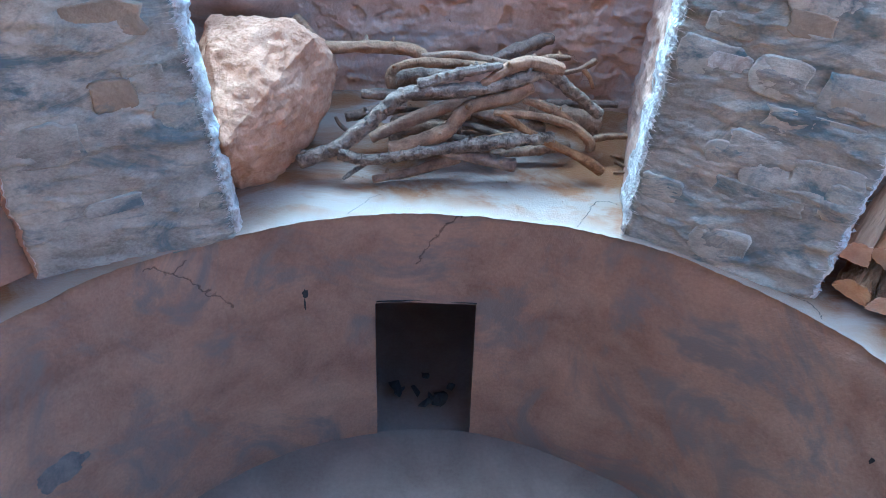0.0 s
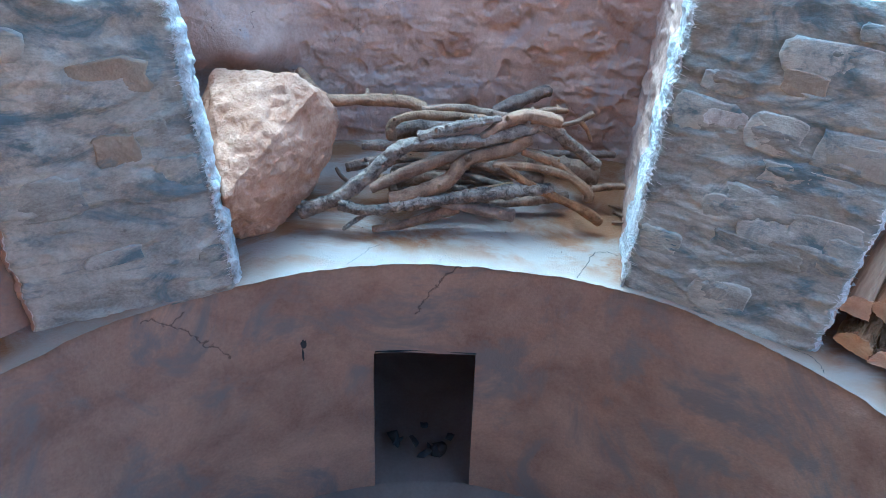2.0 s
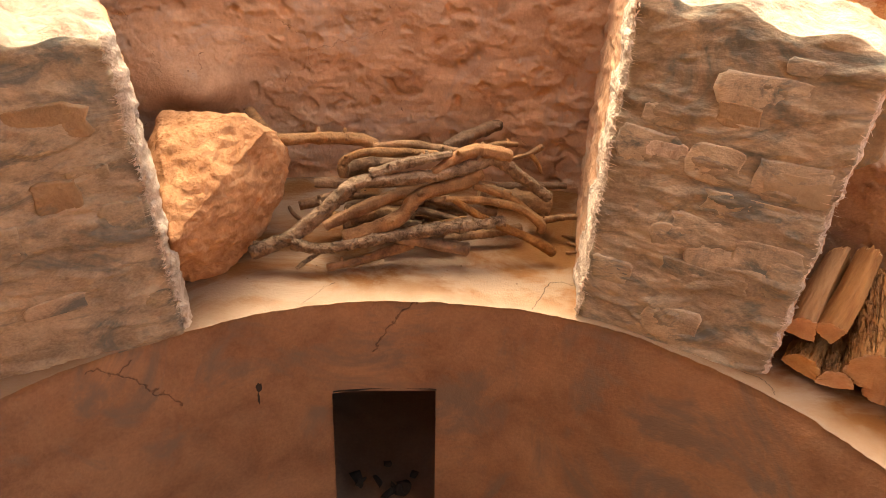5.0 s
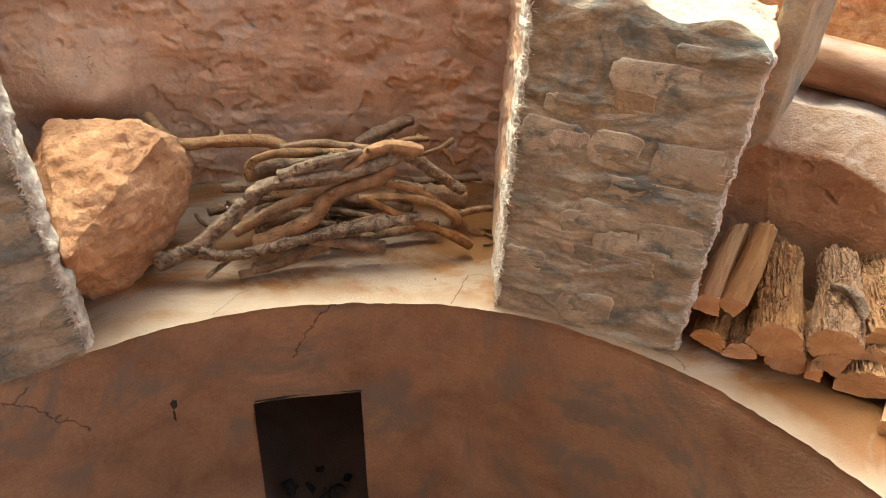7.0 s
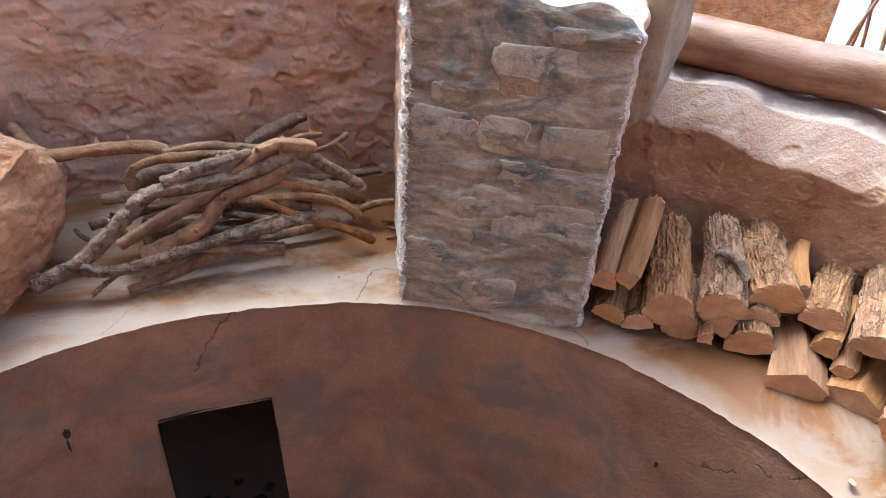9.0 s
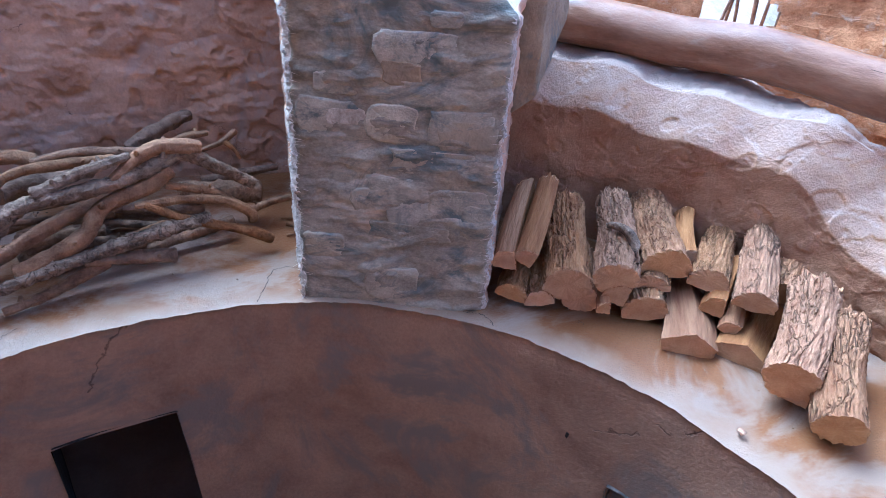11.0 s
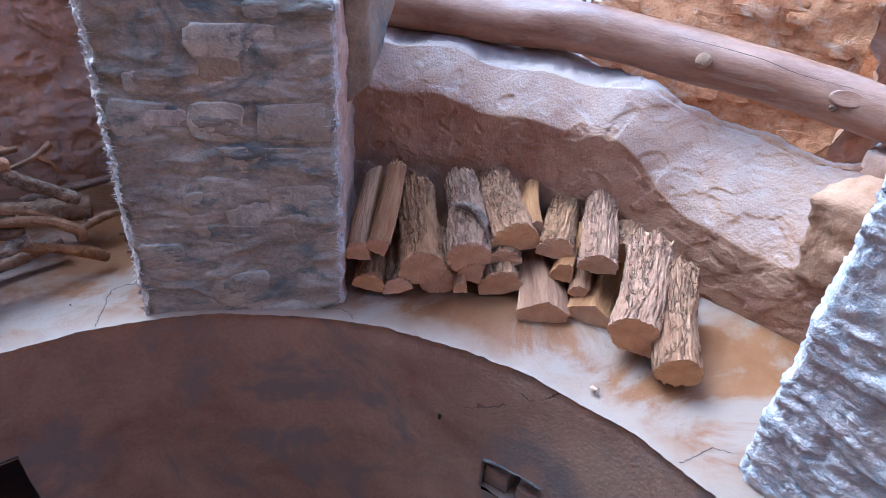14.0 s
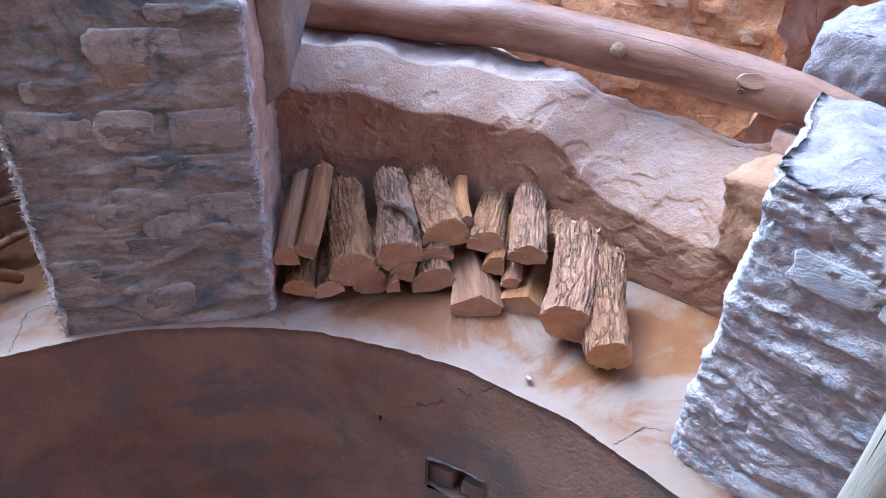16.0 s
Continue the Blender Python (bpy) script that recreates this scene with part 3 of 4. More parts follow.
def branch(kind, radius, *points):
    """A crooked stick swept along the points, tapering, with an uneven section and broken ends."""
    mat, label, uneven = KINDS[kind]
    pts = [Vector(p) for p in points]
    pts = [pts[0] * 2 - pts[1]] + pts + [pts[-1] * 2 - pts[-2]]
    path = []
    for i in range(1, len(pts) - 2):
        p0, p1, p2, p3 = pts[i - 1:i + 3]
        n = max(4, int((p2 - p1).length / 0.007))
        for t in range(n):
            s = t / n
            path.append(0.5 * (2 * p1 + (p2 - p0) * s + (2 * p0 - 5 * p1 + 4 * p2 - p3) * s * s + (3 * p1 - p0 - 3 * p2 + p3) * s ** 3))
    path.append(pts[-2])
    seed, sides = branch_rnd.uniform(0, 50), 24
    flip = branch_rnd.random() < 0.5
    verts, faces = [], []
    ref = Vector((0.13, 0.2, 1)).normalized()
    for i, p in enumerate(path):
        d = (path[min(i + 1, len(path) - 1)] - path[max(i - 1, 0)]).normalized()
        x = ref.cross(d).normalized()
        y = d.cross(x)
        s = i / (len(path) - 1)
        r = radius * (1.12 - 0.3 * (1 - s if flip else s)) * (1 + 0.22 * noise.noise(p * 9 + Vector((seed, 0, 0))) + 0.14 * noise.noise(p * 26 + Vector((0, seed, 0))))
        if i in (0, len(path) - 1):
            r *= 0.82
        for k in range(sides):
            t = 2 * math.pi * k / sides
            w = x * math.cos(t) + y * math.sin(t)
            q = p + w * r
            groove = noise.noise(Vector((math.cos(t) * 2.2, math.sin(t) * 2.2, i * 0.021 + seed))) + 0.6 * noise.noise(Vector((math.cos(t) * 5, math.sin(t) * 5, i * 0.035 - seed)))
            verts.append(q + w * r * (0.16 * groove + uneven * (0.9 * fbm(q, 24, 3, seed) + 0.9 * fbm(q, 80, 4, seed))))
    n = sides
    for j in range(len(path) - 1):
        for k in range(n):
            m = (k + 1) % n
            faces.append((j * n + k, j * n + m, (j + 1) * n + m, (j + 1) * n + k))
    faces.append(tuple(reversed(range(n))))
    faces.append(tuple((len(path) - 1) * n + k for k in range(n)))
    # one skin in two looks: the broken ends are bare wood
    ob = mesh_object("dry_branch", verts, faces[:-2], mat)
    for f in faces[-2:]:
        mesh_object("broken_end", [verts[i] for i in f], [tuple(range(n))], WOOD_DRY, ob, "bare broken end", False)
    # short broken side twigs
    for i in range({"rough": 4, "smooth": 2, "dark": 1}[kind] if radius > 0.012 else 0):
        j = branch_rnd.randrange(len(path) // 6, max(len(path) // 6 + 1, len(path) * 5 // 6))
        d = (path[min(j + 1, len(path) - 1)] - path[j - 1]).normalized()
        t = branch_rnd.uniform(0.2, 2.9)
        x = ref.cross(d).normalized()
        w = (x * math.cos(t) + d.cross(x) * math.sin(t) + d * branch_rnd.uniform(-0.6, 0.6)).normalized()
        long, thick = radius * branch_rnd.uniform(1.3, 2.0), radius * branch_rnd.uniform(0.2, 0.38)
        y = w.cross(d).normalized()
        z = w.cross(y)
        tv = [path[j] + w * long * f + (y * math.cos(k * 1.047) + z * math.sin(k * 1.047)) * thick * g for f, g in ((0.5, 1.5), (0.8, 1.0), (1.0, 0.7)) for k in range(6)]
        tf = [(m * 6 + k, m * 6 + (k + 1) % 6, m * 6 + 6 + (k + 1) % 6, m * 6 + 6 + k) for m in range(2) for k in range(6)] + [tuple(12 + k for k in range(6))]
        mesh_object("twig_stub", tv, tf, mat, ob)
    return tagged(ob, label, "branch", "branches heaped in the niche")


branch("rough", 0.026, (-0.48, 2.13, 1.39), (-0.35, 2.16, 1.44), (-0.28, 2.18, 1.48), (-0.16, 2.22, 1.58), (-0.08, 2.24, 1.64), (0.09, 2.26, 1.65), (0.22, 2.28, 1.66), (0.37, 2.30, 1.70), (0.45, 2.32, 1.71), (0.53, 2.31, 1.66), (0.60, 2.31, 1.61), (0.67, 2.30, 1.56))
branch("smooth", 0.025, (-0.22, 2.27, 1.43), (-0.08, 2.31, 1.49), (0.06, 2.34, 1.54), (0.19, 2.37, 1.57))
branch("smooth", 0.030, (-0.14, 2.18, 1.43), (-0.03, 2.20, 1.46), (0.08, 2.22, 1.51), (0.14, 2.25, 1.58), (0.23, 2.27, 1.61), (0.31, 2.28, 1.63), (0.39, 2.30, 1.67))
branch("rough", 0.024, (-0.33, 2.14, 1.43), (-0.22, 2.14, 1.41), (-0.07, 2.16, 1.43), (0.10, 2.19, 1.45), (0.32, 2.21, 1.48), (0.49, 2.24, 1.49))
branch("dark", 0.020, (-0.20, 2.13, 1.33), (-0.07, 2.17, 1.34), (0.13, 2.21, 1.40))
branch("dark", 0.022, (0.06, 2.19, 1.43), (0.22, 2.20, 1.40), (0.35, 2.20, 1.38))
branch("smooth", 0.018, (0.28, 2.24, 1.58), (0.39, 2.23, 1.51), (0.50, 2.23, 1.46), (0.62, 2.22, 1.41), (0.70, 2.21, 1.36))
branch("smooth", 0.016, (0.25, 2.24, 1.58), (0.40, 2.25, 1.57), (0.54, 2.25, 1.54), (0.63, 2.24, 1.48), (0.64, 2.23, 1.44))
branch("dark", 0.024, (-0.35, 2.52, 1.39), (-0.23, 2.55, 1.41), (-0.09, 2.57, 1.43))
branch("smooth", 0.018, (-0.14, 2.32, 1.62), (-0.14, 2.34, 1.68), (-0.06, 2.36, 1.71), (0.07, 2.37, 1.71), (0.22, 2.39, 1.70))
branch("smooth", 0.023, (-0.56, 2.72, 1.73), (-0.46, 2.51, 1.73), (-0.39, 2.42, 1.73), (-0.27, 2.44, 1.73), (-0.09, 2.44, 1.73), (-0.02, 2.44, 1.70))
branch("smooth", 0.016, (-0.03, 2.39, 1.72), (0.09, 2.41, 1.73), (0.23, 2.42, 1.71), (0.33, 2.42, 1.69))
branch("rough", 0.019, (-0.04, 2.25, 1.67), (0.07, 2.27, 1.70), (0.15, 2.28, 1.72), (0.27, 2.30, 1.74))
branch("smooth", 0.024, (0.20, 2.28, 1.66), (0.28, 2.30, 1.72), (0.35, 2.31, 1.75), (0.43, 2.32, 1.74), (0.50, 2.33, 1.72))
branch("dark", 0.028, (0.27, 2.59, 1.64), (0.37, 2.63, 1.68), (0.49, 2.76, 1.68), (0.53, 2.78, 1.68))
branch("smooth", 0.014, (0.39, 2.43, 1.69), (0.46, 2.45, 1.72), (0.55, 2.46, 1.72))
branch("smooth", 0.011, (0.51, 2.42, 1.67), (0.59, 2.43, 1.69), (0.65, 2.45, 1.72))
branch("smooth", 0.009, (0.60, 2.43, 1.69), (0.63, 2.42, 1.66), (0.65, 2.41, 1.62))
branch("dark", 0.019, (0.52, 2.66, 1.43), (0.70, 2.68, 1.43), (0.85, 2.69, 1.43))
branch("dark", 0.044, (0.41, 2.46, 1.50), (0.56, 2.46, 1.47), (0.72, 2.46, 1.44))
branch("dark", 0.017, (0.65, 2.39, 1.40), (0.75, 2.40, 1.42), (0.83, 2.41, 1.42))
branch("smooth", 0.018, (0.02, 2.26, 1.40), (0.17, 2.29, 1.42), (0.35, 2.31, 1.45))
branch("dark", 0.028, (-0.15, 2.46, 1.59), (-0.04, 2.48, 1.61), (0.14, 2.51, 1.61))
branch("dark", 0.009, (-0.37, 2.38, 1.46), (-0.35, 2.37, 1.43), (-0.31, 2.36, 1.40))
branch("dark", 0.027, (-0.15, 2.43, 1.41), (0.09, 2.46, 1.42), (0.35, 2.49, 1.43))
branch("smooth", 0.015, (0.36, 2.28, 1.62), (0.50, 2.28, 1.57), (0.59, 2.27, 1.51), (0.64, 2.26, 1.46))
branch("rough", 0.010, (-0.31, 2.09, 1.35), (-0.25, 2.13, 1.38), (-0.19, 2.15, 1.41))
branch("rough", 0.011, (-0.47, 2.14, 1.43), (-0.41, 2.14, 1.42), (-0.34, 2.15, 1.45))
branch("dark", 0.026, (0.06, 2.45, 1.50), (0.25, 2.45, 1.47), (0.49, 2.45, 1.41))
branch("dark", 0.024, (-0.27, 2.43, 1.54), (0.01, 2.46, 1.54), (0.34, 2.50, 1.54))

for i in range(12):
    base = at(branch_rnd.uniform(80, 99), branch_rnd.uniform(1.93, 2.08), 1.335 + 0.14 * branch_rnd.random())
    run = Vector((branch_rnd.uniform(0.7, 1), branch_rnd.uniform(-0.2, 0.35), branch_rnd.uniform(-0.08, 0.12))).normalized() * branch_rnd.uniform(0.14, 0.24)
    sag_mid = Vector((branch_rnd.uniform(-0.03, 0.03), branch_rnd.uniform(-0.03, 0.03), branch_rnd.uniform(-0.01, 0.03)))
    a, b = base - run, base + run
    a.z, b.z = max(a.z, 1.33), max(b.z, 1.33)
    branch("dark", branch_rnd.uniform(0.012, 0.022), a, base + sag_mid, b)

# ---- stacked firewood in the second niche ----
log_rnd = random.Random(8)
LOG_LABELS = {"round": "round firewood log with deeply furrowed bark", "knot": "furrowed firewood log with a broken branch knot", "half": "half-round split firewood log with rough bark", "quarter": "split firewood wedge with pale bare wood upward", "split": "thin split stick of reddish firewood"}


def firewood(kind, radius, front, rear):
    """A cut log from its front to its rear end: bark round it, or split faces, and sawn ends."""
    a, b = Vector(front), Vector(rear)
    b = a.lerp(b, 0.92 if kind in ("round", "knot") else 0.98)
    taper = log_rnd.uniform(-0.22, 0.02)
    length = (b - a).length
    m = (b - a).to_track_quat("Z", "Y").to_matrix().to_4x4()
    m.translation = a
    root = thing("firewood_log", LOG_LABELS[kind], "firewood", "firewood stacked on the bench")
    root.matrix_world = m
    up = m.to_3x3().inverted() @ Vector((0, 0, 1))
    lift = math.atan2(up.y, up.x)
    seed = log_rnd.uniform(0, 90)
    arc = {"round": (0, 2 * math.pi), "knot": (0, 2 * math.pi), "half": (-0.1, math.pi + 0.1), "quarter": (-3.0, -0.15), "split": (-0.15, 1.95)}[kind]
    closed = arc[1] - arc[0] > 6
    turn = lift - math.pi / 2 + log_rnd.uniform(-0.3, 0.3)
    if kind == "quarter":
        turn = lift - math.pi / 2 + 0.1
    apex = Vector((0, 0, 0))
    grow = 1.0
    if kind == "half":
        grow, apex = 1.05, Vector((math.cos(turn + math.pi / 2), math.sin(turn + math.pi / 2), 0)) * -0.28 * radius
    if kind == "quarter":
        grow, apex = 1.0, Vector((math.cos(turn + math.pi / 2), math.sin(turn + math.pi / 2), 0)) * 0.42 * radius
    if kind == "split":
        grow, apex = 1.12, Vector((math.cos(turn + 0.9), math.sin(turn + 0.9), 0)) * -0.55 * radius
    n_around, rows = (140 if closed else 80), 72
    bend = radius * log_rnd.uniform(-0.18, 0.18)
    verts, faces = [], []
    depth = 0.03 if kind in ("quarter", "split") else 0.17
    for j in range(rows + 1):
        s = j / rows
        off = Vector((bend * math.sin(s * math.pi), 0, 0))
        for i in range(n_around if closed else n_around + 1):
            t = arc[0] + (arc[1] - arc[0]) * i / n_around + turn
            d = Vector((math.cos(t), math.sin(t), 0))
            wob = (1 + taper * (s - 0.25)) * (1 + 0.14 * noise.noise(d * 1.3 + Vector((seed, 0, s * 0.8))) + 0.07 * noise.noise(d * 2.9 + Vector((0, seed, s * 1.6))))
            warp = 0.35 * noise.noise(Vector((d.x * 3, d.y * 3, s * length * 9 + seed)))
            n1 = noise.noise(Vector((d.x * 7.5 + warp, d.y * 7.5 + warp, s * length * 3.5 + seed)))
            n2 = noise.noise(Vector((d.x * 18, d.y * 18 + warp, s * length * 16 + seed)))
            n3 = noise.noise(Vector((d.x * 30, d.y * 30, s * length * 50 + seed)))
            furrow = max(0.0, 1 - abs(n1) * 6.5) + 0.6 * max(0.0, 1 - abs(n2) * 5)
            near = min(1.0, 0.35 + 10 * min(s, 1 - s))
            r = radius * grow * (wob - near * depth * (0.75 * furrow - 0.35 * n2 - 0.3 * n3))
            if kind == "knot":
                r *= 1 + 0.16 * math.exp(-((s - 0.42) / 0.14) ** 2) * max(0, math.cos(t - lift))
            ragged = 0.0
            if s > 0.8:
                ragged = (s - 0.8) * 0.16 * (noise.noise(Vector((d.x * 3, d.y * 3, seed))) + 0.7 * noise.noise(Vector((d.x * 11, d.y * 11, seed))))
            elif s < 0.08:
                ragged = (0.08 - s) * 0.12 * noise.noise(Vector((d.x * 6, d.y * 6, seed + 3)))
            verts.append(off + d * r + Vector((0, 0, s * length + ragged)))
    w = n_around if closed else n_around + 1
    for j in range(rows):
        for i in range(n_around):
            k = (i + 1) % w
            faces.append((j * w + i, j * w + k, (j + 1) * w + k, (j + 1) * w + i))
    if kind == "split":
        mesh_object("outer_face", verts, faces, SPLIT_WOOD, root, "torn reddish split wood")
    else:
        mesh_object("bark", verts, faces, FIRE_BARK, root)
    if not closed:
        sv, sf = [], []
        cols = 9
        for j in range(rows + 1):
            s = j / rows
            p0, p1 = verts[j * w], verts[j * w + w - 1]
            ctr = apex + Vector((bend * math.sin(s * math.pi), 0, s * length))
            for i in range(2 * cols + 1):
                f = i / cols
                p = p0.lerp(ctr, f) if f <= 1 else ctr.lerp(p1, f - 1)
                edge = min(1.0, i / 2, (2 * cols - i) / 2)
                side = Vector((math.sin(f * 7 + seed), math.cos(f * 9 + seed), 0))
                sv.append(p + side * edge * 0.006 * (noise.noise(Vector((f * 7, seed, s * 2.2))) + 0.6 * noise.noise(Vector((f * 21, seed, s * 5)))))
        ww = 2 * cols + 1
        for j in range(rows):
            for i in range(ww - 1):
                sf.append((j * ww + i, (j + 1) * ww + i, (j + 1) * ww + i + 1, j * ww + i + 1))
        mesh_object("split_face", sv, sf, SPLIT_WOOD, root, "bare split wood")
    for j in (0, rows):
        loop = [verts[j * w + i].copy() for i in range(w)]
        if not closed:
            loop += [sv[j * ww + i].copy() for i in range(ww - 2, 0, -1)]
        c = sum(loop, Vector()) / len(loop)
        n = len(loop)
        ev = loop + [Vector((*c.lerp(p, 0.86).xy, c.z + 0.001 * math.sin(i * 0.7))) for i, p in enumerate(loop)] + [c]
        ef = [(i, (i + 1) % n, n + (i + 1) % n, n + i) for i in range(n)] + [(n + i, n + (i + 1) % n, 2 * n) for i in range(n)]
        mesh_object("sawn_end", ev, ef, CUT_WOOD, root, "pale sawn end", False)
    if kind == "knot":
        kv, kf = [], []
        for j in range(11):
            s = j / 10
            ang = lift + 0.75 - 1.25 * s
            c = Vector((math.cos(ang), math.sin(ang), 0)) * radius * (1.08 + 0.26 * math.sin(s * math.pi)) + Vector((0, 0, length * (0.26 + 0.2 * s)))
            for i in range(10):
                t = 2 * math.pi * i / 10
                kv.append(c + (Vector((math.cos(ang), math.sin(ang), 0)) * math.cos(t) + Vector((0, 0, 1)) * math.sin(t)) * 0.022 * (1.15 - 0.75 * s))
        kf = [(j * 10 + i, j * 10 + (i + 1) % 10, (j + 1) * 10 + (i + 1) % 10, (j + 1) * 10 + i) for j in range(10) for i in range(10)]
        kf += [tuple(range(10)), tuple(100 + i for i in range(10))]
        mesh_object("branch_knot", kv, kf, BARK_GREY, root, "grey curled branch stub")
    return root


firewood("split", 0.057, (1.369, 1.566, 1.465), (1.658, 1.892, 1.555))
firewood("split", 0.051, (1.415, 1.532, 1.485), (1.717, 1.840, 1.595))
firewood("round", 0.082, (1.507, 1.415, 1.440), (1.730, 1.770, 1.550))
firewood("knot", 0.075, (1.641, 1.334, 1.480), (1.892, 1.685, 1.580))
firewood("half", 0.086, (1.834, 1.300, 1.480), (2.077, 1.667, 1.530))
firewood("split", 0.050, (1.946, 1.303, 1.490), (2.148, 1.522, 1.524))
firewood("half", 0.066, (1.921, 1.188, 1.470), (2.230, 1.413, 1.490))
firewood("half", 0.062, (1.956, 1.032, 1.480), (2.304, 1.308, 1.550))
firewood("round", 0.082, (1.848, 0.778, 1.420), (2.205, 1.009, 1.530))
firewood("round", 0.071, (1.853, 0.608, 1.390), (2.188, 0.869, 1.490))
firewood("half", 0.054, (1.367, 1.537, 1.350), (1.562, 1.763, 1.374))
firewood("half", 0.049, (1.443, 1.463, 1.350), (1.618, 1.705, 1.373))
firewood("split", 0.055, (1.673, 1.322, 1.390), (1.866, 1.551, 1.421))
firewood("split", 0.033, (1.618, 1.318, 1.365), (1.781, 1.568, 1.396))
firewood("half", 0.078, (1.745, 1.258, 1.350), (1.941, 1.484, 1.373))
firewood("quarter", 0.091, (1.773, 1.072, 1.365), (1.961, 1.304, 1.388))
firewood("split", 0.052, (1.918, 1.119, 1.410), (2.169, 1.281, 1.439))
firewood("split", 0.040, (1.917, 1.049, 1.375), (2.153, 1.230, 1.414))
firewood("quarter", 0.082, (1.897, 0.972, 1.360), (2.167, 1.101, 1.382))
firewood("split", 0.049, (1.891, 0.749, 1.350), (2.161, 0.875, 1.386))
firewood("half", 0.063, (2.139, 1.063, 1.440), (2.397, 1.214, 1.466))
firewood("round", 0.060, (1.578, 1.415, 1.360), (1.755, 1.657, 1.386))
firewood("half", 0.060, (1.785, 1.298, 1.420), (1.975, 1.530, 1.448))


# ---- peeled beam over the low wall ----
def tube(points, radii, sides=32, uneven=0.03, seed=1.0, step=0.02):
    pts = [Vector(p) for p in points]
    ext = [pts[0] * 2 - pts[1]] + pts + [pts[-1] * 2 - pts[-2]]
    path, rad = [], []
    for i in range(1, len(ext) - 2):
        p0, p1, p2, p3 = ext[i - 1:i + 3]
        n = max(3, int((p2 - p1).length / step))
        for t in range(n):
            s = t / n
            path.append(0.5 * (2 * p1 + (p2 - p0) * s + (2 * p0 - 5 * p1 + 4 * p2 - p3) * s * s + (3 * p1 - p0 - 3 * p2 + p3) * s ** 3))
            rad.append(radii[i - 1] * (1 - s) + radii[i] * s)
    path.append(pts[-1])
    rad.append(radii[-1])
    verts, faces = [], []
    for i, p in enumerate(path):
        d = (path[min(i + 1, len(path) - 1)] - path[max(i - 1, 0)]).normalized()
        x = Vector((0.01, 0.02, 1)).cross(d).normalized() if abs(d.z) < 0.9 else Vector((1, 0, 0)).cross(d).normalized()
        y = d.cross(x)
        for k in range(sides):
            t = 2 * math.pi * k / sides
            w = x * math.cos(t) + y * math.sin(t)
            r = rad[i] * (1 + uneven * noise.noise(p * 4 + w * 0.8 + Vector((seed, 0, 0))) + 0.3 * uneven * noise.noise(p * 6 + w * 6))
            verts.append(p + w * r)
    for j in range(len(path) - 1):
        for k in range(sides):
            m = (k + 1) % sides
            faces.append((j * sides + k, j * sides + m, (j + 1) * sides + m, (j + 1) * sides + k))
    faces += [tuple(reversed(range(sides))), tuple((len(path) - 1) * sides + k for k in range(sides))]
    return verts, faces


bvs, bfs = tube([(1.75, 2.62, 2.10), (1.97, 2.22, 2.116), (2.242, 1.883, 2.09), (2.414, 1.589, 2.10), (2.56, 1.22, 2.07), (2.645, 0.873, 2.05), (2.68, 0.587, 2.025), (2.70, 0.30, 1.98)], [0.095, 0.095, 0.095, 0.094, 0.094, 0.086, 0.08, 0.055], uneven=0.09)
beam = tagged(mesh_object("peeled_roof_beam", bvs, bfs, BEAM_WOOD), "smooth peeled reddish roof log lying over the low wall", "log beam")

# ---- cliff and outer walls ----
def cliff(name, a0, a1, r, z0, z1, amp, label, n=120, rows=70, hole=None, seed=0.0, mat=CLIFF):
    def place(a, z):
        p = at(a, r, z)
        q = Vector((p.x, p.y, p.z * 1.8))
        return at(a, r - amp * fbm(q, 1.1, 6, seed) - 0.3 * amp * fbm(q, 5, 4, seed), z)
    verts, faces = sheet(span(a0, a1, n), span(z0, z1, rows), place, skip=hole)
    return tagged(mesh_object(name, verts, faces, mat), label, "cliff", kind="structure")


cliff("cliff_orange", 9.8, 75, 3.72, 0.4, 3.3, 0.09, "orange sandstone wall behind the round room", 200, 90, lambda a, z: 30.0 + 0.6 * math.sin(z * 30) < a < 35.4 and z > 1.93)
cliff("cliff_far", -60, 18, 4.6, 0.4, 3.3, 0.1, "shaded orange sandstone wall further back", 110, 60, seed=4)
# Added wall out of view; its height sets how much skylight reaches the fronts.
cliff("cliff_behind", 132, 300, 4.3, 0.4, 4.3, 0.25, "unseen red wall added behind to limit the low skylight", 160, 90, seed=8)
cliff("cliff_back", 74, 133, 3.9, 0.4, 3.1, 0.15, "red sandstone wall behind the niche", 80, 40, seed=15)
bv2, bf2 = sheet(span(18, 52, 60), span(5.5, 14, 50), lambda a, r: at(a, r, 0.8 + 0.5 * (r - 5.5) + 0.35 * fbm(at(a, r), 1.1, 5, 12)))
tagged(mesh_object("slope_beyond", bv2, bf2, EDGE_PLASTER), "pale sunlit rocky slope seen through a gap in the wall", "slope", kind="structure")
# Shade on this end face is painted with a browner rock than the cliff.
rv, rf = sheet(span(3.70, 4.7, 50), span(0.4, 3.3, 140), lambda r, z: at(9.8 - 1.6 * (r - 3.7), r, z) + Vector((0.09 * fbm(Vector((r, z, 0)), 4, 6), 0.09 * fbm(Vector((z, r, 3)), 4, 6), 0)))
tagged(mesh_object("cliff_return", rv, rf, BROWN_ROCK_SHADED_END), "end face of the orange sandstone wall, shade put into its brown", "cliff", kind="structure")

# ---- unseen disc added over the middle to block skylight ----
def roof():
    bm = bmesh.new()
    bmesh.ops.create_cone(bm, cap_ends=True, segments=48, radius1=1.55, radius2=1.55, depth=0.18, matrix=Matrix.Translation((CX - 0.32, CY - 0.1, 3.4)))
    root = thing("ceiling", "unseen timber-coloured disc added over the room to block skylight", "ceiling", kind="structure")
    part("roof_deck", bm, SHADE_DISC_WOOD, root)


roof()


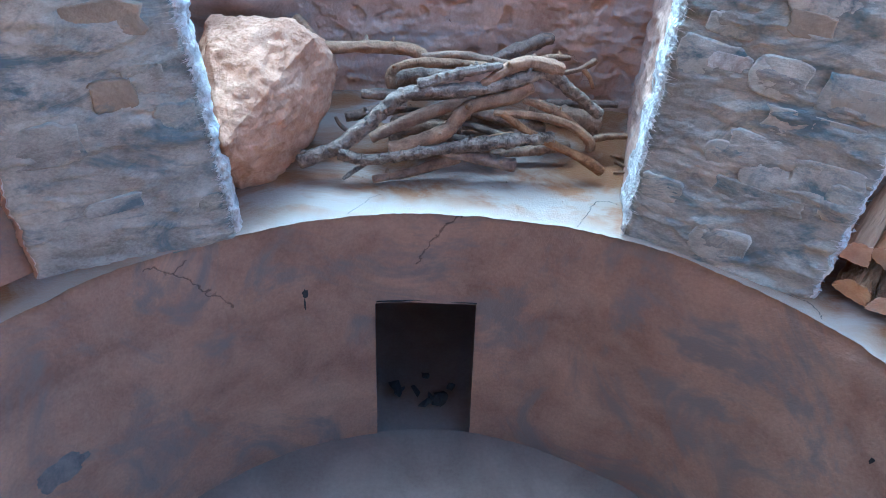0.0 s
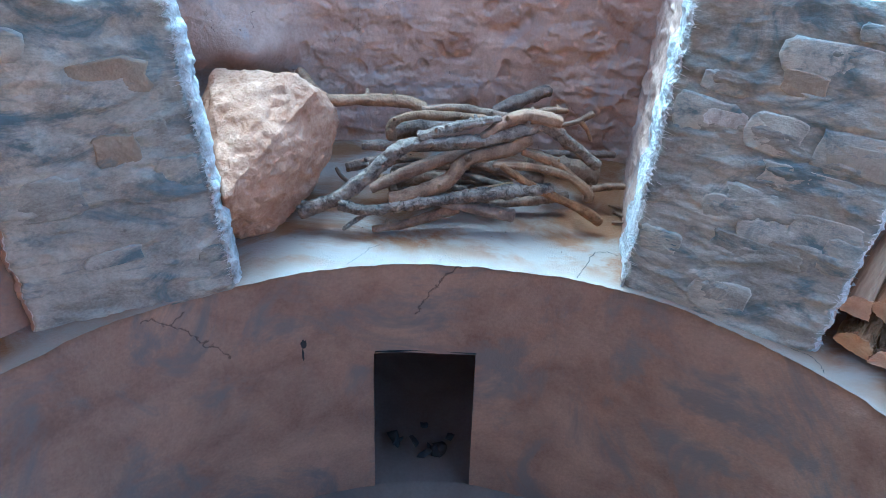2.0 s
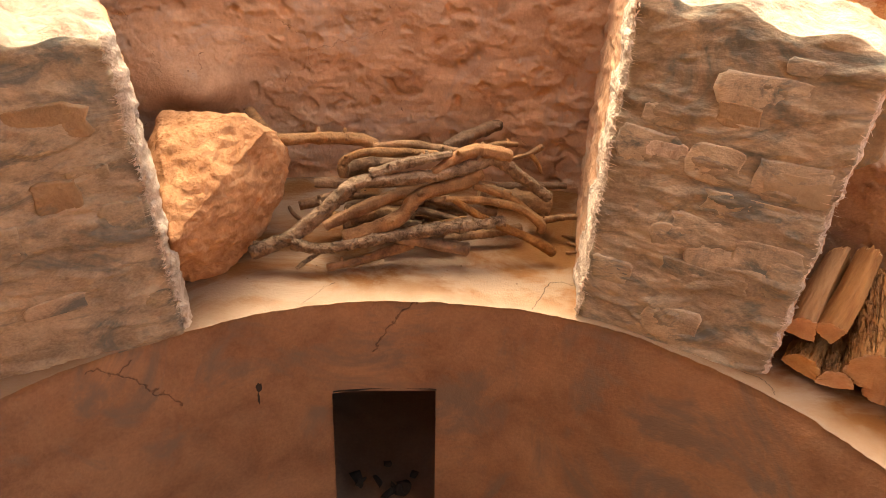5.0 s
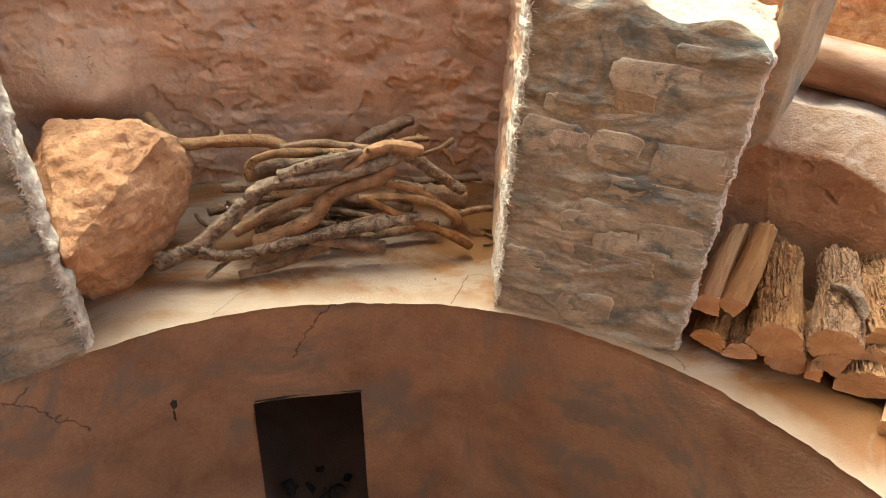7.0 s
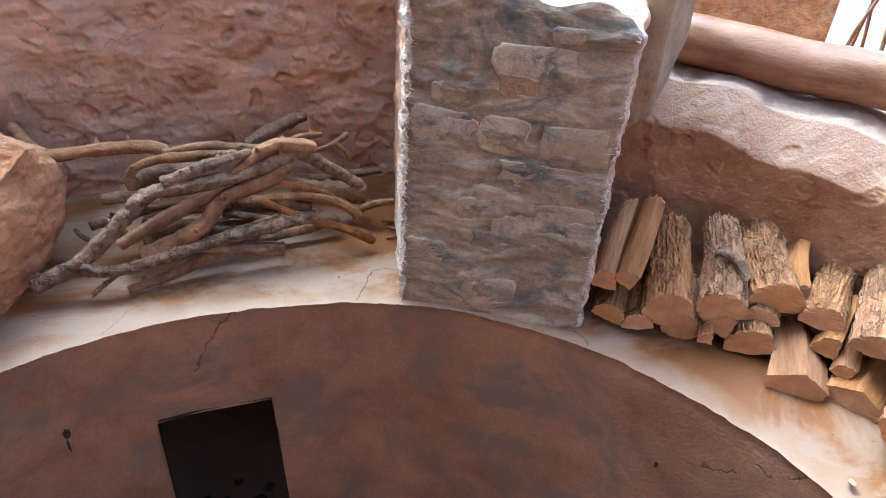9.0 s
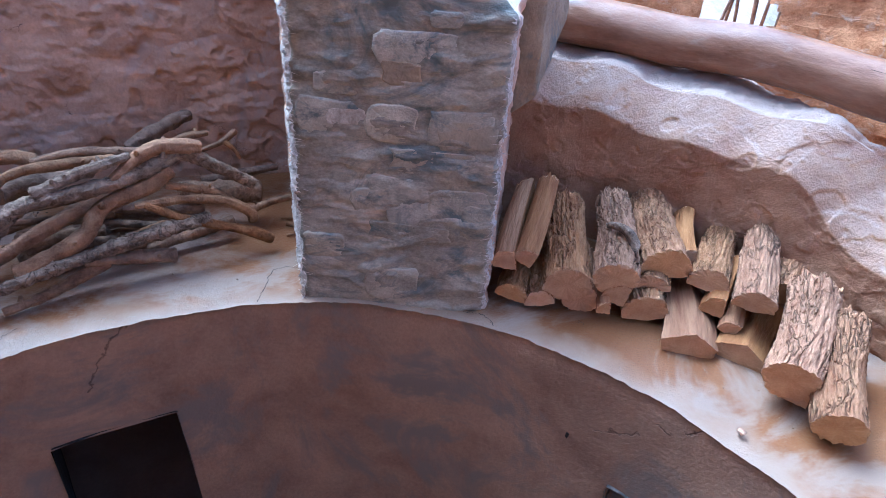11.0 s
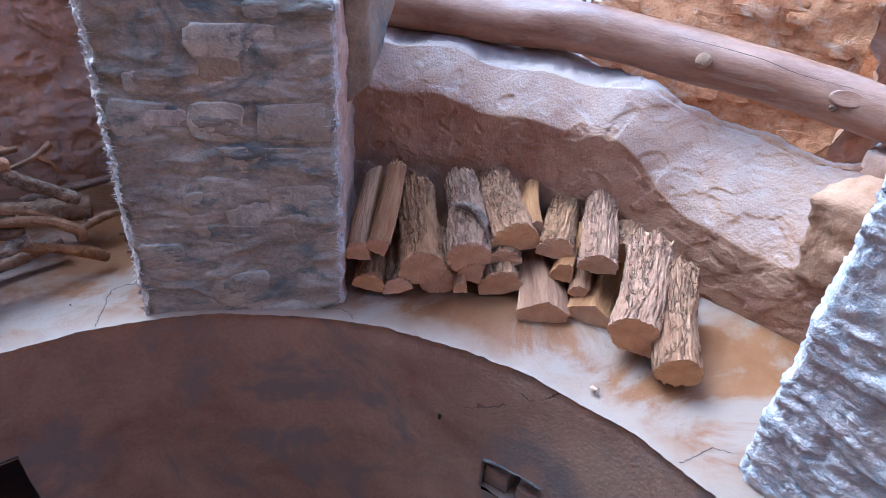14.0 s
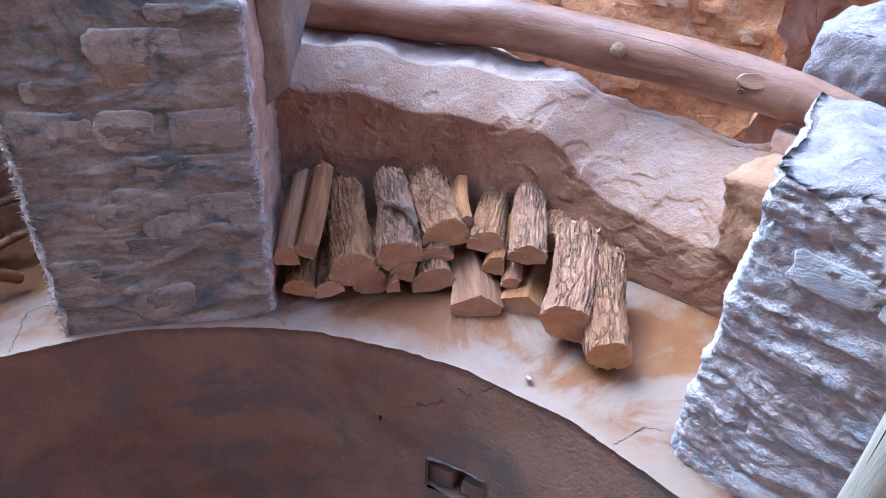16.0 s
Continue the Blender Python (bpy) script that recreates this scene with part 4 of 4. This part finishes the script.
# ---- details round the beam and the grey pilaster ----
def lump(name, label, category, points, cuts, rough, seed, scale, mat, soften=0.14):
    bm = hull_rock(points, cuts, rough, seed, scale, soften)
    data = bpy.data.meshes.new(name)
    bm.to_mesh(data)
    bm.free()
    data.materials.append(mat)
    return tagged(new(name, data), label, category)


def box_points(corners, z0, z1):
    return [(x, y, z) for x, y in corners for z in (z0, z1)]


lump("plastered_pier", "narrow plastered pier rising behind the stone pilaster", "pier",
     [(*at(a, r).xy, z) for a, r, low in ((45.6, 2.02, 1.88), (43.3, 2.03, 1.95), (42.7, 2.33, 2.16), (46.5, 2.5, 2.10)) for z in (low, 2.85)], 5, 0.006, 3.0, 9.0, BROWN_STONE, 0.02)
lump("stone_block", "broken pale masonry stub behind the grey pilaster", "masonry",
     box_points([(2.78, 0.63), (2.80, 0.10), (3.25, 0.10), (3.20, 0.70)], 1.30, 2.24) + [(2.95, 0.35, 2.36)], 6, 0.03, 6.0, 6.0, DIMMED_PLASTER)
lump("stone_block", "small red stone wedged under the end of the roof log", "masonry",
     box_points([(2.62, 0.60), (2.62, 0.44), (2.8, 0.44), (2.8, 0.60)], 1.80, 1.925), 4, 0.01, 7.0, 12.0, ROUGH_PLASTER)
lump("stone_block", "crumbling reddish stone between low wall and pilaster", "masonry",
     box_points([(2.35, 0.60), (2.34, 0.40), (2.6, 0.40), (2.6, 0.62)], 1.55, 1.84) + [(2.45, 0.47, 1.90)], 6, 0.025, 9.0, 9.0, BROWN_ROCK_SHADED_END)


def knot(c, n, rx, ry, proud, mat, label, name="knot"):
    """A cut branch stub: a low oval disc with a rim, facing n."""
    n = Vector(n).normalized()
    x = Vector((0, 0, 1)).cross(n).normalized()
    y = n.cross(x)
    c = Vector(c)
    k, verts, faces = 20, [], []
    for f, d in ((1.15, -0.02), (1.0, proud * 0.8), (0.86, proud), (0.6, proud * (1.15 if rx == ry else 0.8))):
        for i in range(k):
            t = 2 * math.pi * i / k
            verts.append(c + x * rx * f * math.cos(t) + y * ry * f * math.sin(t) + n * d)
    verts.append(c + n * proud * (1.2 if rx == ry else 0.8))
    for j in range(3):
        faces += [(j * k + i, j * k + (i + 1) % k, (j + 1) * k + (i + 1) % k, (j + 1) * k + i) for i in range(k)]
    faces += [(3 * k + i, 3 * k + (i + 1) % k, 4 * k) for i in range(k)]
    return mesh_object(name, verts, faces, mat, beam, label)


knot(Vector((2.57, 1.17, 2.06)) + Vector((-0.83, -0.30, 0.25)).normalized() * 0.092, (-0.83, -0.45, 0.35), 0.025, 0.025, 0.026, WOOD_DARK, "dark round branch stub")
knot(Vector((2.662, 0.715, 2.035)) + Vector((-0.88, -0.25, 0.40)).normalized() * 0.079, (-0.88, -0.25, 0.40), 0.05, 0.026, 0.003, BEAM_WOOD, "flat oval trimmed knot")
knot(Vector((2.655, 0.74, 2.04)) + Vector((-0.96, -0.25, -0.12)).normalized() * 0.08, (-0.96, -0.25, -0.12), 0.012, 0.009, 0.004, WOOD_DARK, "small dark knot")

# the drying crack along the beam
bpy.context.view_layer.update()
cv, cf = [], []
for i in range(30):
    s = i / 29
    c = Vector((2.54, 1.27, 2.073)).lerp(Vector((2.665, 0.68, 2.035)), s)
    d = Vector((-0.62, -0.15, 0.74 + 0.1 * math.sin(s * 5))).normalized()
    p = beam.closest_point_on_mesh(c + d * 0.13)[1]
    up = Vector((0.2, 0.05, 0.97)) * 0.0013 * math.sin(math.pi * min(1, s + 0.03))
    cv += [p - up, p + d * 0.001, p + up]
for i in range(29):
    cf += [(3 * i, 3 * i + 1, 3 * i + 4, 3 * i + 3), (3 * i + 1, 3 * i + 2, 3 * i + 5, 3 * i + 4)]
mesh_object("drying_crack", cv, cf, NEAR_BLACK, beam, "thin dark drying crack")

# ---- ladder pole standing in the pit ----
pv, pf = tube([(1.565, -0.105, 0.0), (1.56, -0.103, 0.9), (1.555, -0.10, 1.8), (1.55, -0.10, 2.3)], [0.058, 0.055, 0.052, 0.05], 24, 0.03, 4.0)
pole = tagged(mesh_object("wooden_pole", pv, pf, POLE_WOOD), "pale weathered wooden pole standing on the pit floor", "pole")

# ---- rubble in the vent, stains, crumbs on the bench ----
rub = random.Random(3)
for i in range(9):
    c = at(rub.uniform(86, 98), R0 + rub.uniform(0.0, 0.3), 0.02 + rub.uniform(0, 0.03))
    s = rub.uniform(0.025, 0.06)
    lump("rubble_stone", "near-black stone lying in the mouth of the vent", "stone", [c + Vector((rub.uniform(-1, 1), rub.uniform(-1, 1), rub.uniform(-0.5, 0.8))) * s for _ in range(10)], 2, 0.006, i + 0.5, 20.0, NEAR_BLACK)["group"] = "rubble in the vent"


def blot(name, label, a, z, wa, hz, mat, seed):
    """An uneven dark patch on the round wall, two millimetres proud of it."""
    us, rings = 40, 6
    verts, faces = [], []
    for j in range(rings + 1):
        f = j / rings
        for i in range(us):
            t = 2 * math.pi * i / us
            k = f * (1 + 0.45 * fbm(Vector((math.cos(t), math.sin(t), seed)), 1.4, 4))
            aa, zz = a + wa * k * math.cos(t), z + hz * k * math.sin(t)
            p = at(aa, R0, zz)
            r = R0 + 0.012 * fbm(p, 2.2, 3) + 0.003 * fbm(p, 14, 3) - 0.012 * (1 - zz / BENCH)
            verts.append(at(aa, r - 0.0025 * (1 if f < 0.99 else -1), zz))
    for j in range(rings):
        faces += [(j * us + i, j * us + (i + 1) % us, (j + 1) * us + (i + 1) % us, (j + 1) * us + i) for i in range(us)]
    return tagged(mesh_object(name, verts, faces, mat), label, "stain")


blot("dark_patch", "rough dark patch where plaster has come off", 146.0, 0.63, 3.6, 0.065, STAIN_AND_RECESS_BROWN, 1.0)
blot("small_hole", "small dark hole in the wall plaster", 110.2, 0.955, 0.45, 0.022, NEAR_BLACK, 2.0)
blot("small_hole", "small dark hole in the wall plaster", 29.6, 0.965, 0.25, 0.016, NEAR_BLACK, 5.0)
blot("small_hole", "small dark hole in the wall plaster", 110.4, 0.90, 0.18, 0.03, NEAR_BLACK, 7.0)


def crumb(a, r, s, mat, name, label, category):
    c = at(a, r, BENCH + 0.006 + s * 0.4)
    return lump(name, label, category, [c + Vector((rub.uniform(-1, 1), rub.uniform(-1, 1), rub.uniform(-0.6, 0.7))) * s for _ in range(9)], 1, 0.001, 3.0, 30.0, mat)


crumb(11.8, 1.605, 0.016, ROUGH_PLASTER, "pebble", "small reddish pebble on the bench", "pebble")
crumb(9.6, 2.18, 0.008, WOOD_DARK, "pebble", "tiny dark pebble on the bench", "pebble")
for i in range(16):
    crumb(rub.uniform(94, 98), rub.uniform(2.38, 2.5), 0.006, NEAR_BLACK, "dropping", "tiny black dropping on the bench", "dropping")["group"] = "droppings on the bench"
for i in range(26):
    crumb(rub.choice((rub.uniform(69, 112), rub.uniform(2, 38))), rub.uniform(1.66, 1.9), rub.uniform(0.003, 0.006), WOOD_DARK, "wood_chip", "tiny bark crumb on the bench", "crumb")["group"] = "crumbs on the bench"
for i in range(5):
    c = at(68.5 + rub.uniform(0, 2), 1.95 + rub.uniform(0, 0.2), BENCH + 0.012)
    d = Vector((rub.uniform(-1, 1), rub.uniform(-1, 1), 0.1)).normalized() * 0.03
    branch("smooth", 0.006, c - d, c, c + d)

# ---- building stones showing in the orange wall ----
orange = bpy.data.objects["cliff_orange"]
srnd = random.Random(77)
zc = 1.35
while zc < 2.55:
    hgt = srnd.uniform(0.045, 0.09)
    ac = 10.4 + srnd.uniform(0, 1)
    while ac < 27:
        wd = srnd.uniform(1.4, 3.4)
        if srnd.random() < 0.45:
            mid_a = ac + wd / 2
            p = at(mid_a, 3.72, zc)
            q = Vector((p.x, p.y, p.z * 1.8))
            rr = 3.72 - 0.09 * fbm(q, 1.1, 6, 0.0) - 0.027 * fbm(q, 5, 4, 0.0)
            t = radians(mid_a)
            stone(orange, at(mid_a, rr - 0.004, zc), Vector((-math.sin(t), math.cos(t), 0)), Vector((-math.cos(t), -math.sin(t), 0)), radians(wd) * 3.72 * 0.48, hgt * 0.46, srnd.uniform(0.0, 0.003), CLIFF, srnd)
        ac += wd
    zc += hgt

# ---- bare shrub beyond the gap ----
shrub = thing("bare_shrub", "thin leafless shrub against the sunlit slope", "shrub", place=(0, 0, 0))
for i in range(9):
    a0 = rub.uniform(29.5, 35.5)
    p0 = at(a0, 4.6, 0.6)
    p2 = at(a0 + rub.uniform(-3, 3), 4.6 + rub.uniform(-0.2, 0.2), 3.0)
    tv, tf = tube([p0, p0.lerp(p2, 0.45) + Vector((rub.uniform(-0.1, 0.1), rub.uniform(-0.1, 0.1), 0)), p0.lerp(p2, 0.7) + Vector((rub.uniform(-0.12, 0.12), rub.uniform(-0.12, 0.12), 0)), p2], [0.016, 0.012, 0.009, 0.005], 8, 0.1, i, 0.08)
    mesh_object("stem", tv, tf, WOOD_DARK, shrub)

# ---- two plastered blocks in the wall recess ----
for a0, a1, z1 in ((14.9, 18.3, 0.765), (19.3, 22.9, 0.785)):
    lump("recess_block", "small plastered block set into the wall recess", "block",
         [(*at(a, r).xy, z) for a in (a0, a1) for r in (R0 + 0.012, R0 + 0.14) for z in (RECESS[2] - 0.005, z1)], 4, 0.004, 5.0, 9.0, RED_PLASTER, 0.06)["group"] = "blocks in the recess"

# ---- worm hole and drying slit in the pole ----
bpy.context.view_layer.update()
face = Vector((-0.85, -0.2, 0.5)).normalized()
for name, label, low, high, wide in (("worm_hole", "small round worm hole", 1.955, 1.965, 0.006), ("drying_slit", "long dark drying slit", 1.75, 2.05, 0.0016)):
    hv, hf = [], []
    for i in range(16):
        s = i / 15
        p = pole.closest_point_on_mesh(Vector((1.553, -0.10, low + (high - low) * s)) + (face if name == "worm_hole" else Vector((-0.6, 0.5, 0.2))) * 0.2)[1]
        w = Vector((0.2, -0.9, 0)) * wide * math.sin(math.pi * (0.05 + 0.9 * s))
        off = (p - Vector((1.553, -0.10, p.z))).normalized() * 0.0015
        hv += [p + off - w, p + off + w]
    hf = [(2 * i, 2 * i + 1, 2 * i + 3, 2 * i + 2) for i in range(15)]
    mesh_object(name, hv, hf, NEAR_BLACK, pole, label)

# ---- cracks in the bench ----
bench = bpy.data.objects["bench"]
crack_rnd = random.Random(21)


def bench_crack(width, *stops):
    """A thin dark strip painting the shade in a bench crack, along the (angle, radius) stops."""
    verts, faces, marks = [], [], []
    for (a0, r0), (a1, r1) in zip(stops, stops[1:]):
        marks += [(a0 + (a1 - a0) * i / 9, r0 + (r1 - r0) * i / 9) for i in range(9)]
    for i, (a, r) in enumerate(marks):
        p = at(a + crack_rnd.uniform(-0.15, 0.15), r + crack_rnd.uniform(-0.004, 0.004))
        step = at(*marks[min(i + 1, len(marks) - 1)]) - at(*marks[max(i - 1, 0)])
        side = Vector((-step.y, step.x, 0)).normalized() * width * crack_rnd.uniform(0.3, 1.0)
        s = max(0.0, (r - R0) / 1.146) ** 0.8
        for q in (p - side, p + side):
            verts.append(Vector((q.x, q.y, bench_height(p, s) + 0.0025)))
    faces = [(2 * i, 2 * i + 1, 2 * i + 3, 2 * i + 2) for i in range(len(marks) - 1)]
    mesh_object("crack", verts, faces, NEAR_BLACK, bench, "thin dark crack")


bench_crack(0.0016, (72.3, 1.556), (71.6, 1.63), (70.9, 1.74), (69.4, 1.765), (67.8, 1.755))
bench_crack(0.0013, (103.5, 1.556), (101.5, 1.60), (100.2, 1.64), (98.6, 1.66))
bench_crack(0.0016, (0.6, 1.556), (0.1, 1.60), (-0.5, 1.68), (-2.2, 1.70))
bench_crack(0.0014, (41.5, 1.556), (42.3, 1.585), (44.0, 1.60), (46, 1.592))
